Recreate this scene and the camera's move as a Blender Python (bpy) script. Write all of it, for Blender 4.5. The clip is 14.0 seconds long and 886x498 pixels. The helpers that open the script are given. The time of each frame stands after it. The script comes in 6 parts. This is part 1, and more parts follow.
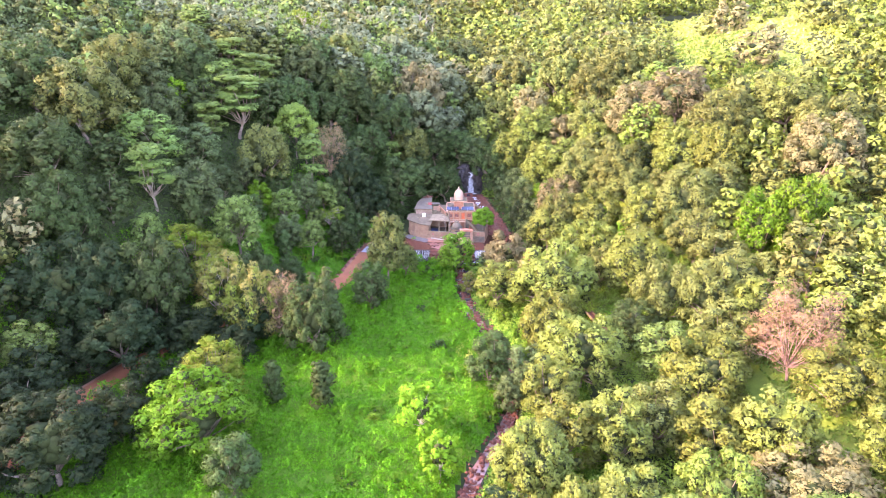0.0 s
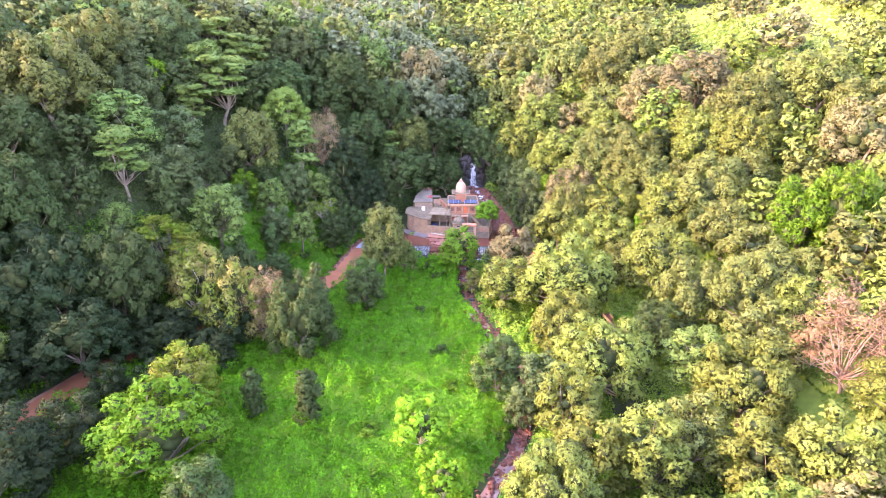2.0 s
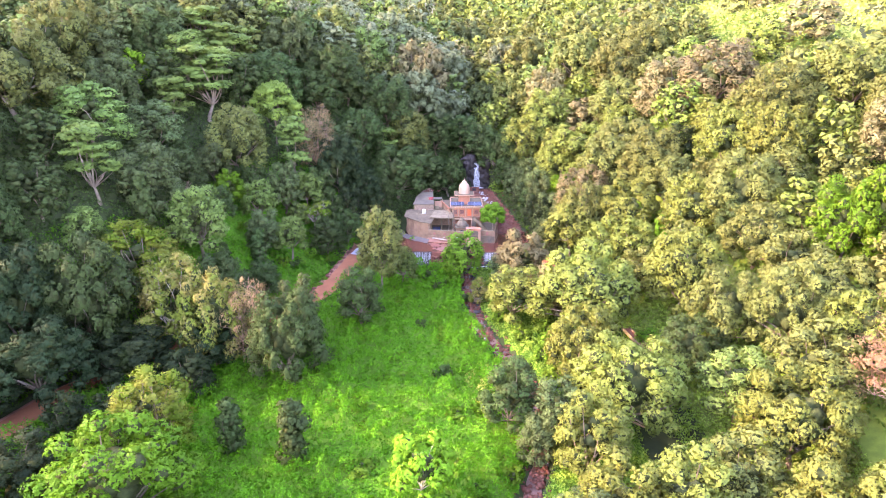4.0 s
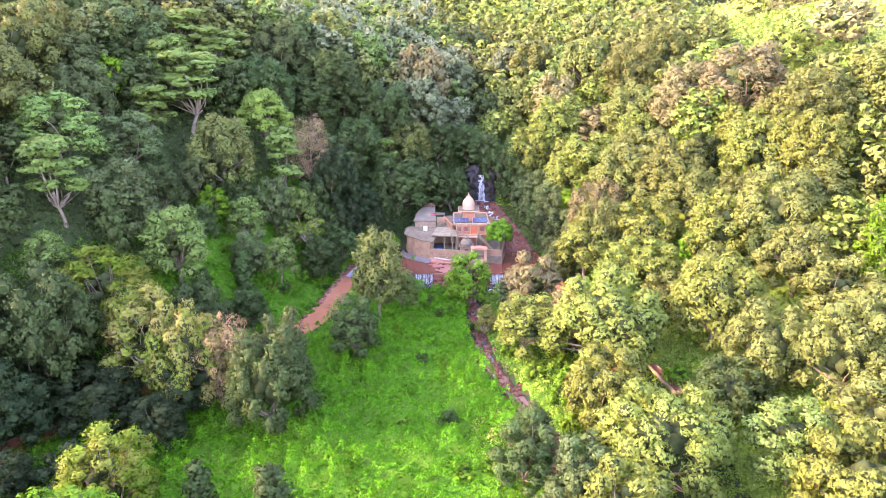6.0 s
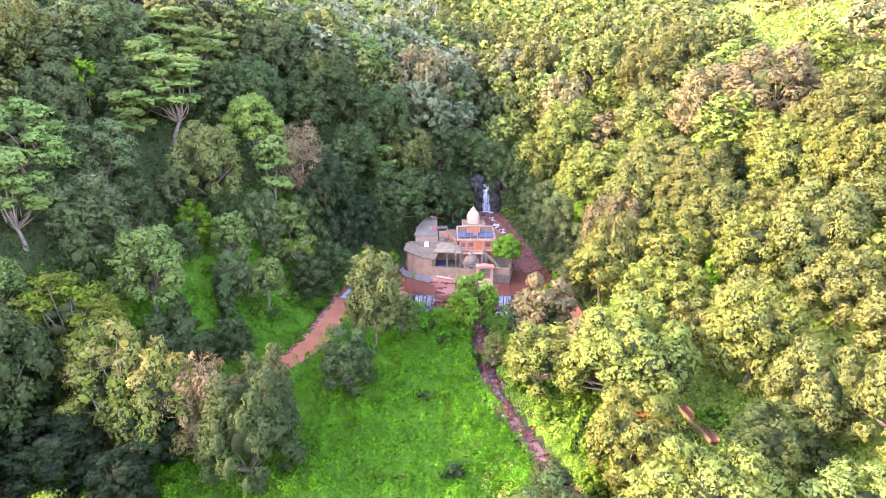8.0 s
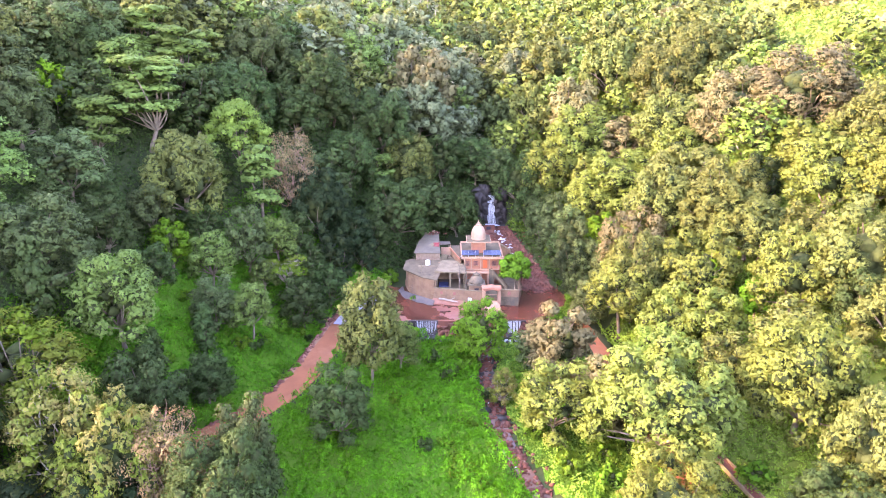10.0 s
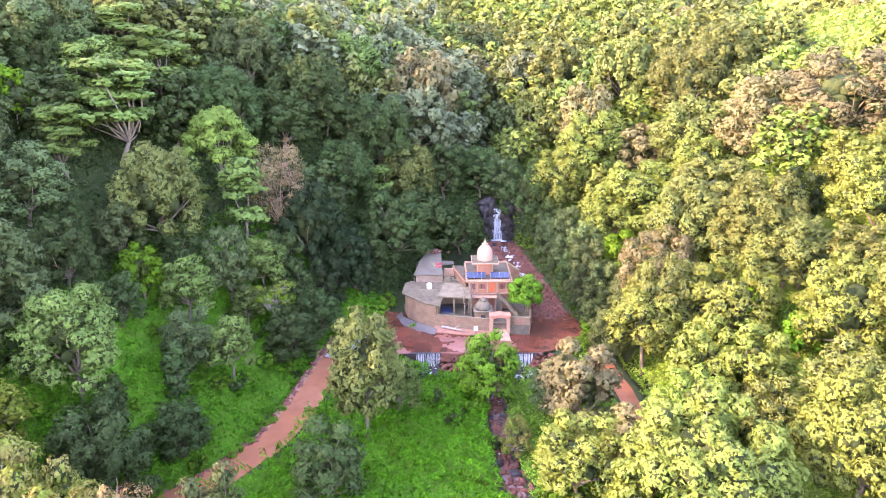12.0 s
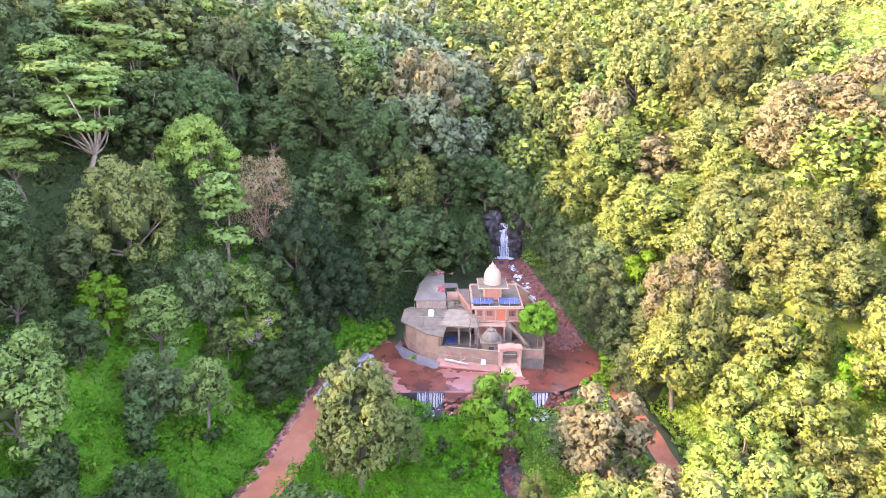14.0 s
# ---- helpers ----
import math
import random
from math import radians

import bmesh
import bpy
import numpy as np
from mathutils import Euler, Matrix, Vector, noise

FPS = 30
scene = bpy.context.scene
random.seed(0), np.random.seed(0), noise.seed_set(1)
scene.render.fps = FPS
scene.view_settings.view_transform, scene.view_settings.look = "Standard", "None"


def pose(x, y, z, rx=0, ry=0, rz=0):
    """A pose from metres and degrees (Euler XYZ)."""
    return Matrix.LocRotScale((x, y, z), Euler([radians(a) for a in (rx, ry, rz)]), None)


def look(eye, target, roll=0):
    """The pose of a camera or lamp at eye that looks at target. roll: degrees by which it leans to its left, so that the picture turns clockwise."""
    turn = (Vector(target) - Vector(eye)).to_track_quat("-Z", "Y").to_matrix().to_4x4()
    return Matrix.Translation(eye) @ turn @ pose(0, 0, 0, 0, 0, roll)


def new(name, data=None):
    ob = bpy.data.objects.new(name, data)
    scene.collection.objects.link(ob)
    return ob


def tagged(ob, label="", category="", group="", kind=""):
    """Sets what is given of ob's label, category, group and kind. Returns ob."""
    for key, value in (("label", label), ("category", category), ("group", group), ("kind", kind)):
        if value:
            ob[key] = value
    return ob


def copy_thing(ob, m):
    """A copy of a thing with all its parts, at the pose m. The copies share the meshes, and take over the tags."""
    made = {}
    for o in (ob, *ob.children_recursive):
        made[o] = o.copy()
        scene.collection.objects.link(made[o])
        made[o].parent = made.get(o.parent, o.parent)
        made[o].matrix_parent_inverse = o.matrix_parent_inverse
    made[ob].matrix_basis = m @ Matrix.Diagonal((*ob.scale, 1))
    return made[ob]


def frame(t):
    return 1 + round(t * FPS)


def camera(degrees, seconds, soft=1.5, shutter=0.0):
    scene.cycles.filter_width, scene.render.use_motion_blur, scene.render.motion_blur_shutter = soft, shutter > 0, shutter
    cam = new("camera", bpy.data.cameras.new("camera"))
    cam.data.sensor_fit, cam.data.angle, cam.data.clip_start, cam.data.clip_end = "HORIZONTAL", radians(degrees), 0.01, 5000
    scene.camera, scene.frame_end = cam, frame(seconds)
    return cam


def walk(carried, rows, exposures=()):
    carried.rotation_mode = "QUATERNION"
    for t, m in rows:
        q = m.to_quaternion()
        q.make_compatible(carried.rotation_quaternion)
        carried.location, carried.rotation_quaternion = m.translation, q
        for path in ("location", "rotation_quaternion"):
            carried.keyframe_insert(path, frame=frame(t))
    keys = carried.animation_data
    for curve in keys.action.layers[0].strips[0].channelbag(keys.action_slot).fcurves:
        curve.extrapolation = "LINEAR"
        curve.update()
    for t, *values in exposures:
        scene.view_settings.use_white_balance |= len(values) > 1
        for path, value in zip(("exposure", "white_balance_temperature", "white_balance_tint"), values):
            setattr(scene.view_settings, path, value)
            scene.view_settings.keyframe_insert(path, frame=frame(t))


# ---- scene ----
# ---- camera and flight ----
cam = camera(70.0, 14.0, soft=0.95)
TILT = -18.5
ROWS = [
    (0.0, -3.118, -207.039, 64.936, 0.0, 0.0, 0.0),
    (0.5, -3.383, -203.373, 63.383, -0.05, 0.037, -0.059),
    (1.0, -3.64, -199.733, 61.836, -0.099, 0.052, -0.121),
    (1.5, -3.879, -196.13, 60.319, -0.149, 0.032, -0.174),
    (2.0, -4.097, -192.568, 58.877, -0.192, -0.029, -0.203),
    (2.5, -4.284, -189.038, 57.608, -0.222, -0.116, -0.206),
    (3.0, -4.444, -185.479, 56.722, -0.225, -0.159, -0.18),
    (5.5, -5.042, -167.09, 55.566, -0.117, 0.378, 0.025),
    (6.0, -5.131, -163.511, 55.507, -0.081, 0.435, 0.04),
    (6.5, -5.201, -160.001, 55.544, -0.04, 0.453, 0.041),
    (7.0, -5.288, -156.537, 55.616, -0.009, 0.45, 0.041),
    (7.5, -5.42, -153.079, 55.692, -0.001, 0.439, 0.049),
    (8.0, -5.594, -149.591, 55.749, -0.01, 0.426, 0.06),
    (10.5, -6.6, -131.779, 55.985, -0.085, 0.423, 0.133),
    (11.0, -6.822, -128.139, 56.059, -0.109, 0.437, 0.145),
    (11.5, -7.072, -124.497, 56.124, -0.142, 0.451, 0.151),
    (12.0, -7.317, -120.874, 56.181, -0.19, 0.455, 0.166),
    (12.5, -7.548, -117.285, 56.231, -0.239, 0.454, 0.187),
    (13.0, -7.753, -113.709, 56.279, -0.28, 0.454, 0.204),
    (13.5, -7.939, -110.134, 56.325, -0.304, 0.462, 0.206),
    (14.0, -8.148, -106.578, 56.332, -0.298, 0.465, 0.198),
]


def flight_pose(x, y, z, yaw, pitch, roll):
    base = pose(0, 0, 0, TILT)
    turned = base @ pose(0, 0, 0, 90 + pitch, roll, yaw)
    turned.translation = (x, y, z)
    return turned


walk(cam, [(t, flight_pose(*r)) for t, *r in ROWS], exposures=[(0.0, 4.72, 6950, 46), (14.0, 4.82, 7000, 44)])

# ---- light ----
SUN_AZ, SUN_EL = radians(266), radians(25)      # from across the left-hand ridge
world = bpy.data.worlds.new("sky")
scene.world = world
world.use_nodes = True
wn = world.node_tree
sky = wn.nodes.new("ShaderNodeTexSky")
sky.sky_type = "NISHITA"
sky.sun_disc = False
sky.sun_elevation = SUN_EL
sky.sun_rotation = SUN_AZ
sky.air_density, sky.dust_density, sky.ozone_density = 1.0, 1.1, 1.6
wn.links.new(sky.outputs[0], wn.nodes["Background"].inputs[0])
wn.nodes["Background"].inputs[1].default_value = 0.15
sun = new("sun", bpy.data.lights.new("sun", "SUN"))
sun.data.energy, sun.data.angle, sun.data.color = 0.88, radians(5.0), (1.0, 0.79, 0.45)
sun_dir = Vector((math.sin(SUN_AZ) * math.cos(SUN_EL), math.cos(SUN_AZ) * math.cos(SUN_EL), math.sin(SUN_EL)))
sun.matrix_world = look(sun_dir * 300, (0, 0, 0))

# ---- materials ----
def base_material(name):
    m = bpy.data.materials.new(name)
    m.use_nodes = True
    return m, m.node_tree, m.node_tree.nodes["Principled BSDF"]


def noise_node(nt, scale, detail=6.0, rough=0.6, coord="Object"):
    tc = nt.nodes.new("ShaderNodeTexCoord")
    n = nt.nodes.new("ShaderNodeTexNoise")
    n.inputs["Scale"].default_value, n.inputs["Detail"].default_value, n.inputs["Roughness"].default_value = scale, detail, rough
    nt.links.new(tc.outputs[coord], n.inputs["Vector"])
    return n


def ramp(nt, fac, stops):
    r = nt.nodes.new("ShaderNodeValToRGB")
    while len(r.color_ramp.elements) < len(stops):
        r.color_ramp.elements.new(0.5)
    for e, (p, c) in zip(r.color_ramp.elements, stops):
        e.position, e.color = p, (*c, 1)
    nt.links.new(fac, r.inputs[0])
    return r.outputs[0]


def mix(nt, fac, a, b, blend="MIX"):
    m = nt.nodes.new("ShaderNodeMix")
    m.data_type, m.blend_type = "RGBA", blend
    for slot, v in ((0, fac), (6, a), (7, b)):
        if isinstance(v, (int, float)):
            m.inputs[slot].default_value = v
        elif isinstance(v, tuple):
            m.inputs[slot].default_value = (*v, 1)
        else:
            nt.links.new(v, m.inputs[slot])
    return m.outputs[2]


def bump(nt, bsdf, height, strength, distance):
    b = nt.nodes.new("ShaderNodeBump")
    b.inputs["Strength"].default_value, b.inputs["Distance"].default_value = strength, distance
    nt.links.new(height, b.inputs["Height"])
    nt.links.new(b.outputs[0], bsdf.inputs["Normal"])


def surface(name, colour, dark, stain, scale=1.2, rough=0.85, metal=0.0, bumps=0.4, grain=14.0, amount=0.45):
    """Weathered surface: large blotches, fine grain and stains with a shape of their own."""
    m, nt, b = base_material(name)
    big = noise_node(nt, scale)
    fine = noise_node(nt, grain, 8.0, 0.7)
    blot = noise_node(nt, scale * 0.45, 9.0, 0.72)
    c = ramp(nt, big.outputs[0], [(0.35, dark), (0.62, colour)])
    c = mix(nt, 0.35, c, ramp(nt, fine.outputs[0], [(0.3, dark), (0.7, colour)]))
    mask = nt.nodes.new("ShaderNodeMapRange")
    mask.inputs[1].default_value, mask.inputs[2].default_value, mask.inputs[4].default_value = 0.52, 0.68, amount
    nt.links.new(blot.outputs[0], mask.inputs[0])
    c = mix(nt, mask.outputs[0], c, stain)
    nt.links.new(c, b.inputs["Base Color"])
    b.inputs["Roughness"].default_value, b.inputs["Metallic"].default_value = rough, metal
    b.inputs["Specular IOR Level"].default_value = 0.5 if rough < 0.75 else 0.15
    bump(nt, b, fine.outputs[0], bumps, 0.03)
    return m


def foliage(name, light, dark, dry=None, gloss=0.6, through_leaf=0.29, patch_scale=0.35, patchy=0.55):
    """Leaves: each leaf and each plant a little different, light shining through."""
    m, nt, b = base_material(name)
    geo = nt.nodes.new("ShaderNodeNewGeometry")
    info = nt.nodes.new("ShaderNodeObjectInfo")
    patch = noise_node(nt, patch_scale, 4.0)
    half = tuple(0.15 * a + 0.85 * b for a, b in zip(dark, light))
    c = ramp(nt, geo.outputs["Random Per Island"], [(0.0, half), (0.75, light), (1.0, tuple(min(1, v * 1.07) for v in light))])
    c = mix(nt, ramp(nt, patch.outputs[0], [(0.4, (0, 0, 0)), (0.65, (patchy, patchy, patchy))]), c, dark)
    stand = noise_node(nt, 0.11, 2.0)
    c = mix(nt, ramp(nt, stand.outputs[0], [(0.42, (0, 0, 0)), (0.58, (0.4, 0.4, 0.4))]), c, tuple(v * 0.55 for v in light))
    if dry:
        c = mix(nt, ramp(nt, noise_node(nt, 0.22, 3.0).outputs[0], [(0.44, (0, 0, 0)), (0.57, (0.85, 0.85, 0.85))]), c, dry)
    spray = noise_node(nt, 2.6, 3.0, 0.65)
    c = mix(nt, ramp(nt, spray.outputs[0], [(0.36, (0.4, 0.4, 0.4)), (0.55, (0, 0, 0))]), c, dark)
    cell = nt.nodes.new("ShaderNodeTexVoronoi")
    cell.inputs["Scale"].default_value = 3.4
    nt.links.new(nt.nodes.new("ShaderNodeTexCoord").outputs["Object"], cell.inputs["Vector"])
    tone = nt.nodes.new("ShaderNodeSeparateColor")
    nt.links.new(cell.outputs["Color"], tone.inputs[0])
    c = mix(nt, 1.0, c, ramp(nt, tone.outputs[0], [(0.0, (0.94, 0.95, 0.93)), (1.0, (1.16, 1.14, 1.08))]), "MULTIPLY")
    hsv = nt.nodes.new("ShaderNodeHueSaturation")
    for key, low, high in (("Hue", 0.485, 0.515), ("Value", 0.82, 1.18)):
        r = nt.nodes.new("ShaderNodeMapRange")
        r.inputs[3].default_value, r.inputs[4].default_value = low, high
        nt.links.new(info.outputs["Random"], r.inputs[0])
        nt.links.new(r.outputs[0], hsv.inputs[key])
    nt.links.new(c, hsv.inputs["Color"])
    nt.links.new(hsv.outputs[0], b.inputs["Base Color"])
    b.inputs["Roughness"].default_value = gloss
    b.inputs["Specular IOR Level"].default_value = 0.1
    bump(nt, b, mix(nt, 0.5, spray.outputs[0], cell.outputs["Distance"]), 0.5, 0.25)
    tr = nt.nodes.new("ShaderNodeBsdfTranslucent")
    nt.links.new(hsv.outputs[0], tr.inputs[0])
    mx = nt.nodes.new("ShaderNodeMixShader")
    mx.inputs[0].default_value = through_leaf
    nt.links.new(b.outputs[0], mx.inputs[1])
    nt.links.new(tr.outputs[0], mx.inputs[2])
    nt.links.new(mx.outputs[0], nt.nodes["Material Output"].inputs[0])
    return m


LEAF = {
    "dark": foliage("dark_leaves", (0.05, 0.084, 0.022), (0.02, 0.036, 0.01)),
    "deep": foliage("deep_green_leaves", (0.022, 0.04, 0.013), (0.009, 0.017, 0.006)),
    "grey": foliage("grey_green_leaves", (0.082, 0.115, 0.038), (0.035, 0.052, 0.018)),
    # grey-green paled to stand in for haze on the upper slope
    "pale": foliage("haze_paled_leaves", (0.128, 0.152, 0.076), (0.064, 0.08, 0.04)),
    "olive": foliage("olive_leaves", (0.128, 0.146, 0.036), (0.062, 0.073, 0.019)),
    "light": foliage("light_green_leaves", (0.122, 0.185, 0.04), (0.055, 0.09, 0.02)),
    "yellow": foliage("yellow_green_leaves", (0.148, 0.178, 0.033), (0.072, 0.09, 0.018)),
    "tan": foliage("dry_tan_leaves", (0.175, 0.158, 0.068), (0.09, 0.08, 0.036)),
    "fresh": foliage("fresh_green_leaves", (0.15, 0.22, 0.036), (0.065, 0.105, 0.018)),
    "mixed": foliage("half_dry_leaves", (0.135, 0.168, 0.02), (0.062, 0.084, 0.012), (0.185, 0.14, 0.045)),
    "sprout": foliage("yellow_green_shoots", (0.092, 0.165, 0.008), (0.04, 0.078, 0.005), (0.15, 0.17, 0.025)),
    "pink": foliage("pink_dry_twigs", (0.195, 0.132, 0.062), (0.122, 0.078, 0.038)),
    "bright": foliage("bright_green_leaves", (0.1, 0.215, 0.012), (0.04, 0.105, 0.007)),
    "lush": foliage("lush_green_leaves", (0.064, 0.142, 0.005), (0.023, 0.064, 0.003)),
    "lime": foliage("lime_leaves", (0.125, 0.255, 0.01), (0.055, 0.13, 0.006)),
    "vine": foliage("creeper_leaves", (0.078, 0.17, 0.006), (0.03, 0.08, 0.004)),
}
HERB = foliage("meadow_herb", (0.083, 0.245, 0.005), (0.018, 0.075, 0.003), patch_scale=0.8, patchy=0.7)
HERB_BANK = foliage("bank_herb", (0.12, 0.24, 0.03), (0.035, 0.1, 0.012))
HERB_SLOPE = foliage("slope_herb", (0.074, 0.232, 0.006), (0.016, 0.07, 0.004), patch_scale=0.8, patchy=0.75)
# next two: herb greens darkened, the shade of the place put into them
HERB_DIM = foliage("shade_tinted_undergrowth", (0.055, 0.105, 0.024), (0.025, 0.055, 0.012))
HERB_SHADE = foliage("shade_tinted_bank_herb", (0.07, 0.15, 0.022), (0.025, 0.07, 0.01))
# lighter, yellower copy of the bank herb with sunshine in its colour
HERB_SUN = foliage("sun_tinted_herb", (0.1920, 0.3040, 0.0360), (0.0800, 0.1600, 0.0160))
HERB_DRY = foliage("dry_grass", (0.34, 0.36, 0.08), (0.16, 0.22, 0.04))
BARK = surface("bark", (0.2, 0.155, 0.11), (0.075, 0.055, 0.04), (0.26, 0.24, 0.2), 0.8, 0.9, 0, 0.7, 6.0)
BARK_PALE = surface("pale_bark", (0.34, 0.29, 0.23), (0.19, 0.15, 0.11), (0.2, 0.17, 0.13), 0.8, 0.9, 0, 0.6, 6.0)
BARK_PINK = surface("pinkish_bark", (0.28, 0.17, 0.12), (0.16, 0.095, 0.068), (0.2, 0.13, 0.1), 0.8, 0.9, 0, 0.6, 6.0)
# twigs inside the crowns, darkened to paint the shade between leaves
SHADED_TWIGS = surface("shaded_inner_twigs", (0.04, 0.052, 0.014), (0.021, 0.028, 0.008), (0.034, 0.038, 0.012), 1.6, 0.9, 0, 0.9, 5.0)
TURF = surface("short_turf", (0.06, 0.15, 0.008), (0.035, 0.085, 0.006), (0.04, 0.07, 0.01), 0.5, 0.95, 0, 0.8, 4.0)
# the turf again, brightened in colour for the sunny side
TURF_SUN = surface("sun_tinted_turf", (0.12, 0.17, 0.022), (0.06, 0.09, 0.014), (0.05, 0.05, 0.02), 0.4, 0.95, 0, 0.8, 4.0)
SOIL = surface("leaf_litter_soil", (0.034, 0.05, 0.014), (0.022, 0.026, 0.011), (0.02, 0.032, 0.009), 0.25, 0.95, 0, 0.8, 3.0)
DIRT = surface("red_dirt_road", (0.225, 0.079, 0.034), (0.150, 0.050, 0.022), (0.277, 0.127, 0.071), 0.22, 0.9, 0, 0.5, 5.0)
VERGE = surface("stony_verge", (0.27, 0.12, 0.08), (0.16, 0.075, 0.05), (0.12, 0.13, 0.04), 0.5, 0.95, 0, 0.7, 5.0)
ASPHALT = surface("worn_wet_tarmac", (0.24, 0.225, 0.25), (0.14, 0.13, 0.15), (0.3, 0.18, 0.13), 0.4, 0.5, 0, 0.3, 9.0)
ROCK = surface("reddish_rock", (0.172, 0.062, 0.039), (0.073, 0.027, 0.019), (0.198, 0.109, 0.078), 0.5, 0.8, 0, 0.7, 5.0)
ROCK_DARK = surface("wet_dark_rock", (0.022, 0.013, 0.01), (0.008, 0.006, 0.005), (0.036, 0.018, 0.013), 0.5, 0.7, 0, 0.8, 4.0)
GRAVEL = surface("grey_gravel", (0.102, 0.086, 0.072), (0.060, 0.052, 0.050), (0.144, 0.088, 0.066), 0.6, 0.95, 0, 0.8, 10.0)


def water(name, colour, dark, rough, scale):
    m, nt, b = base_material(name)
    n = noise_node(nt, scale, 4.0)
    big = noise_node(nt, 0.16, 4.0)
    nt.links.new(ramp(nt, big.outputs[0], [(0.38, dark), (0.62, colour)]), b.inputs["Base Color"])
    b.inputs["Roughness"].default_value = rough
    bump(nt, b, n.outputs[0], 0.25, 0.05)
    return m


POOL = water("muddy_red_water", (0.12, 0.036, 0.02), (0.055, 0.016, 0.01), 0.16, 2.2)
STREAM = water("brown_stream_water", (0.19, 0.09, 0.06), (0.07, 0.035, 0.026), 0.4, 3.0)
FOAM = surface("white_water", (0.475, 0.475, 0.490), (0.302, 0.302, 0.322), (0.187, 0.180, 0.203), 1.6, 0.45, 0, 0.6, 7.0, 0.35)

# ---- helpers for building ----
def part(name, bm, material, parent=None, label="", smooth=False):
    me = bpy.data.meshes.new(name)
    bm.to_mesh(me)
    bm.free()
    me.materials.append(material)
    if smooth:
        me.polygons.foreach_set("use_smooth", [True] * len(me.polygons))
    ob = new(name, me)
    if parent:
        ob.parent = parent
    return tagged(ob, label)


def raw(name, verts, faces, material, parent=None, label="", smooth=False, normals=None, second=None):
    me = bpy.data.meshes.new(name)
    verts = np.asarray(verts, dtype=np.float32)
    faces = [np.asarray(f, dtype=np.int32) for f in (faces if isinstance(faces, list) else [faces]) if len(f)]
    loops = np.concatenate([f.ravel() for f in faces])
    sizes = np.concatenate([np.full(len(f), f.shape[1], np.int32) for f in faces])
    me.vertices.add(len(verts))
    me.vertices.foreach_set("co", verts.ravel())
    me.loops.add(len(loops))
    me.loops.foreach_set("vertex_index", loops)
    me.polygons.add(len(sizes))
    me.polygons.foreach_set("loop_start", np.concatenate([[0], np.cumsum(sizes)[:-1]]).astype(np.int32))
    me.polygons.foreach_set("loop_total", sizes)
    if smooth:
        me.polygons.foreach_set("use_smooth", np.ones(len(sizes), dtype=bool))
    me.update(calc_edges=True)
    if normals is not None:
        me.normals_split_custom_set_from_vertices(np.asarray(normals, dtype=np.float32))
    me.materials.append(material)
    if second:                        # another material on some of the faces
        me.materials.append(second[0])
        me.polygons.foreach_set("material_index", np.asarray(second[1], dtype=np.int32))
    ob = new(name, me)
    if parent:
        ob.parent = parent
    return tagged(ob, label)


def thing(name, label, category, group="", at=(0, 0, 0), turn=0.0):
    ob = new(name)
    ob.empty_display_size = 0.3
    ob.matrix_basis = pose(*at, 0, 0, turn)
    return tagged(ob, label, category, group)


def smoothstep(a, b, v):
    t = np.clip((v - a) / (b - a), 0, 1)
    return t * t * (3 - 2 * t)


def ripple(x, y, seed):
    """Smooth pseudo-random relief about -1 to 1."""
    s = np.zeros_like(np.asarray(x, dtype=float) + np.asarray(y, dtype=float))
    rng = np.random.RandomState(seed)
    for k in range(7):
        a, f, p = rng.uniform(0, 6.28), 2 ** rng.uniform(0, 2.6), rng.uniform(0, 6.28)
        s = s + np.sin((x * math.cos(a) + y * math.sin(a)) * f + p) / (k * 0.5 + 1.5)
    return s / 2.2


LATTICE = np.random.RandomState(77).uniform(-1, 1, (256, 256))


def vnoise(x, y):
    """Uneven value noise, about -1 to 1, one cell a unit."""
    xi, yi = np.floor(x).astype(int), np.floor(y).astype(int)
    fx, fy = smoothstep(0, 1, x - xi), smoothstep(0, 1, y - yi)
    at = lambda i, j: LATTICE[(yi + j) & 255, (xi + i) & 255]
    return (at(0, 0) * (1 - fx) + at(1, 0) * fx) * (1 - fy) + (at(0, 1) * (1 - fx) + at(1, 1) * fx) * fy


# ---- lie of the land ----
ROAD_L = [(-17, 9), (-21, 5), (-25.5, -2), (-28.5, -12), (-30.5, -24), (-33, -34), (-38, -42), (-48, -53), (-62, -66), (-72, -78), (-77, -92), (-79, -118), (-79, -170)]
ROAD_R = [(22, -6), (23.5, -11), (25, -21), (26, -33), (28, -50), (29, -66), (31, -76)]
BROOK = [(5, -13), (2.6, -17), (2.2, -24), (2.8, -34), (3.6, -45), (6.8, -55.5), (10, -65), (12.6, -73), (13.4, -82), (12, -92), (8.5, -102), (3.6, -111), (0.5, -120), (-3, -140), (-5, -175)]


def track(points, y):
    ys, xs = [p[1] for p in points][::-1], [p[0] for p in points][::-1]
    return np.interp(y, ys, xs)


def floor_height(y):
    return np.interp(y, [-420, -170, -120, -65, -30, -13, -9.3, -8.7, 8, 22, 44, 47.3, 48.3, 60, 110, 200, 320, 600, 1600],
                     [-22, -10, -8.2, -6.3, -5.6, -5.0, -4.3, -2.1, -2.0, 0.2, 3.6, 4.2, 13.0, 16.5, 37, 53, 74, 135, 260])


def left_foot(y):
    return np.interp(y, [-420, -170, -92, -78, -66, -53, -42, -34, -24, -12, -2, 8, 16, 25, 36, 47, 60, 1600],
                     [-90, -83, -81, -76, -66, -52, -42, -37, -34, -32, -29, -20, -17, -12, -4, 3, 6, 6])


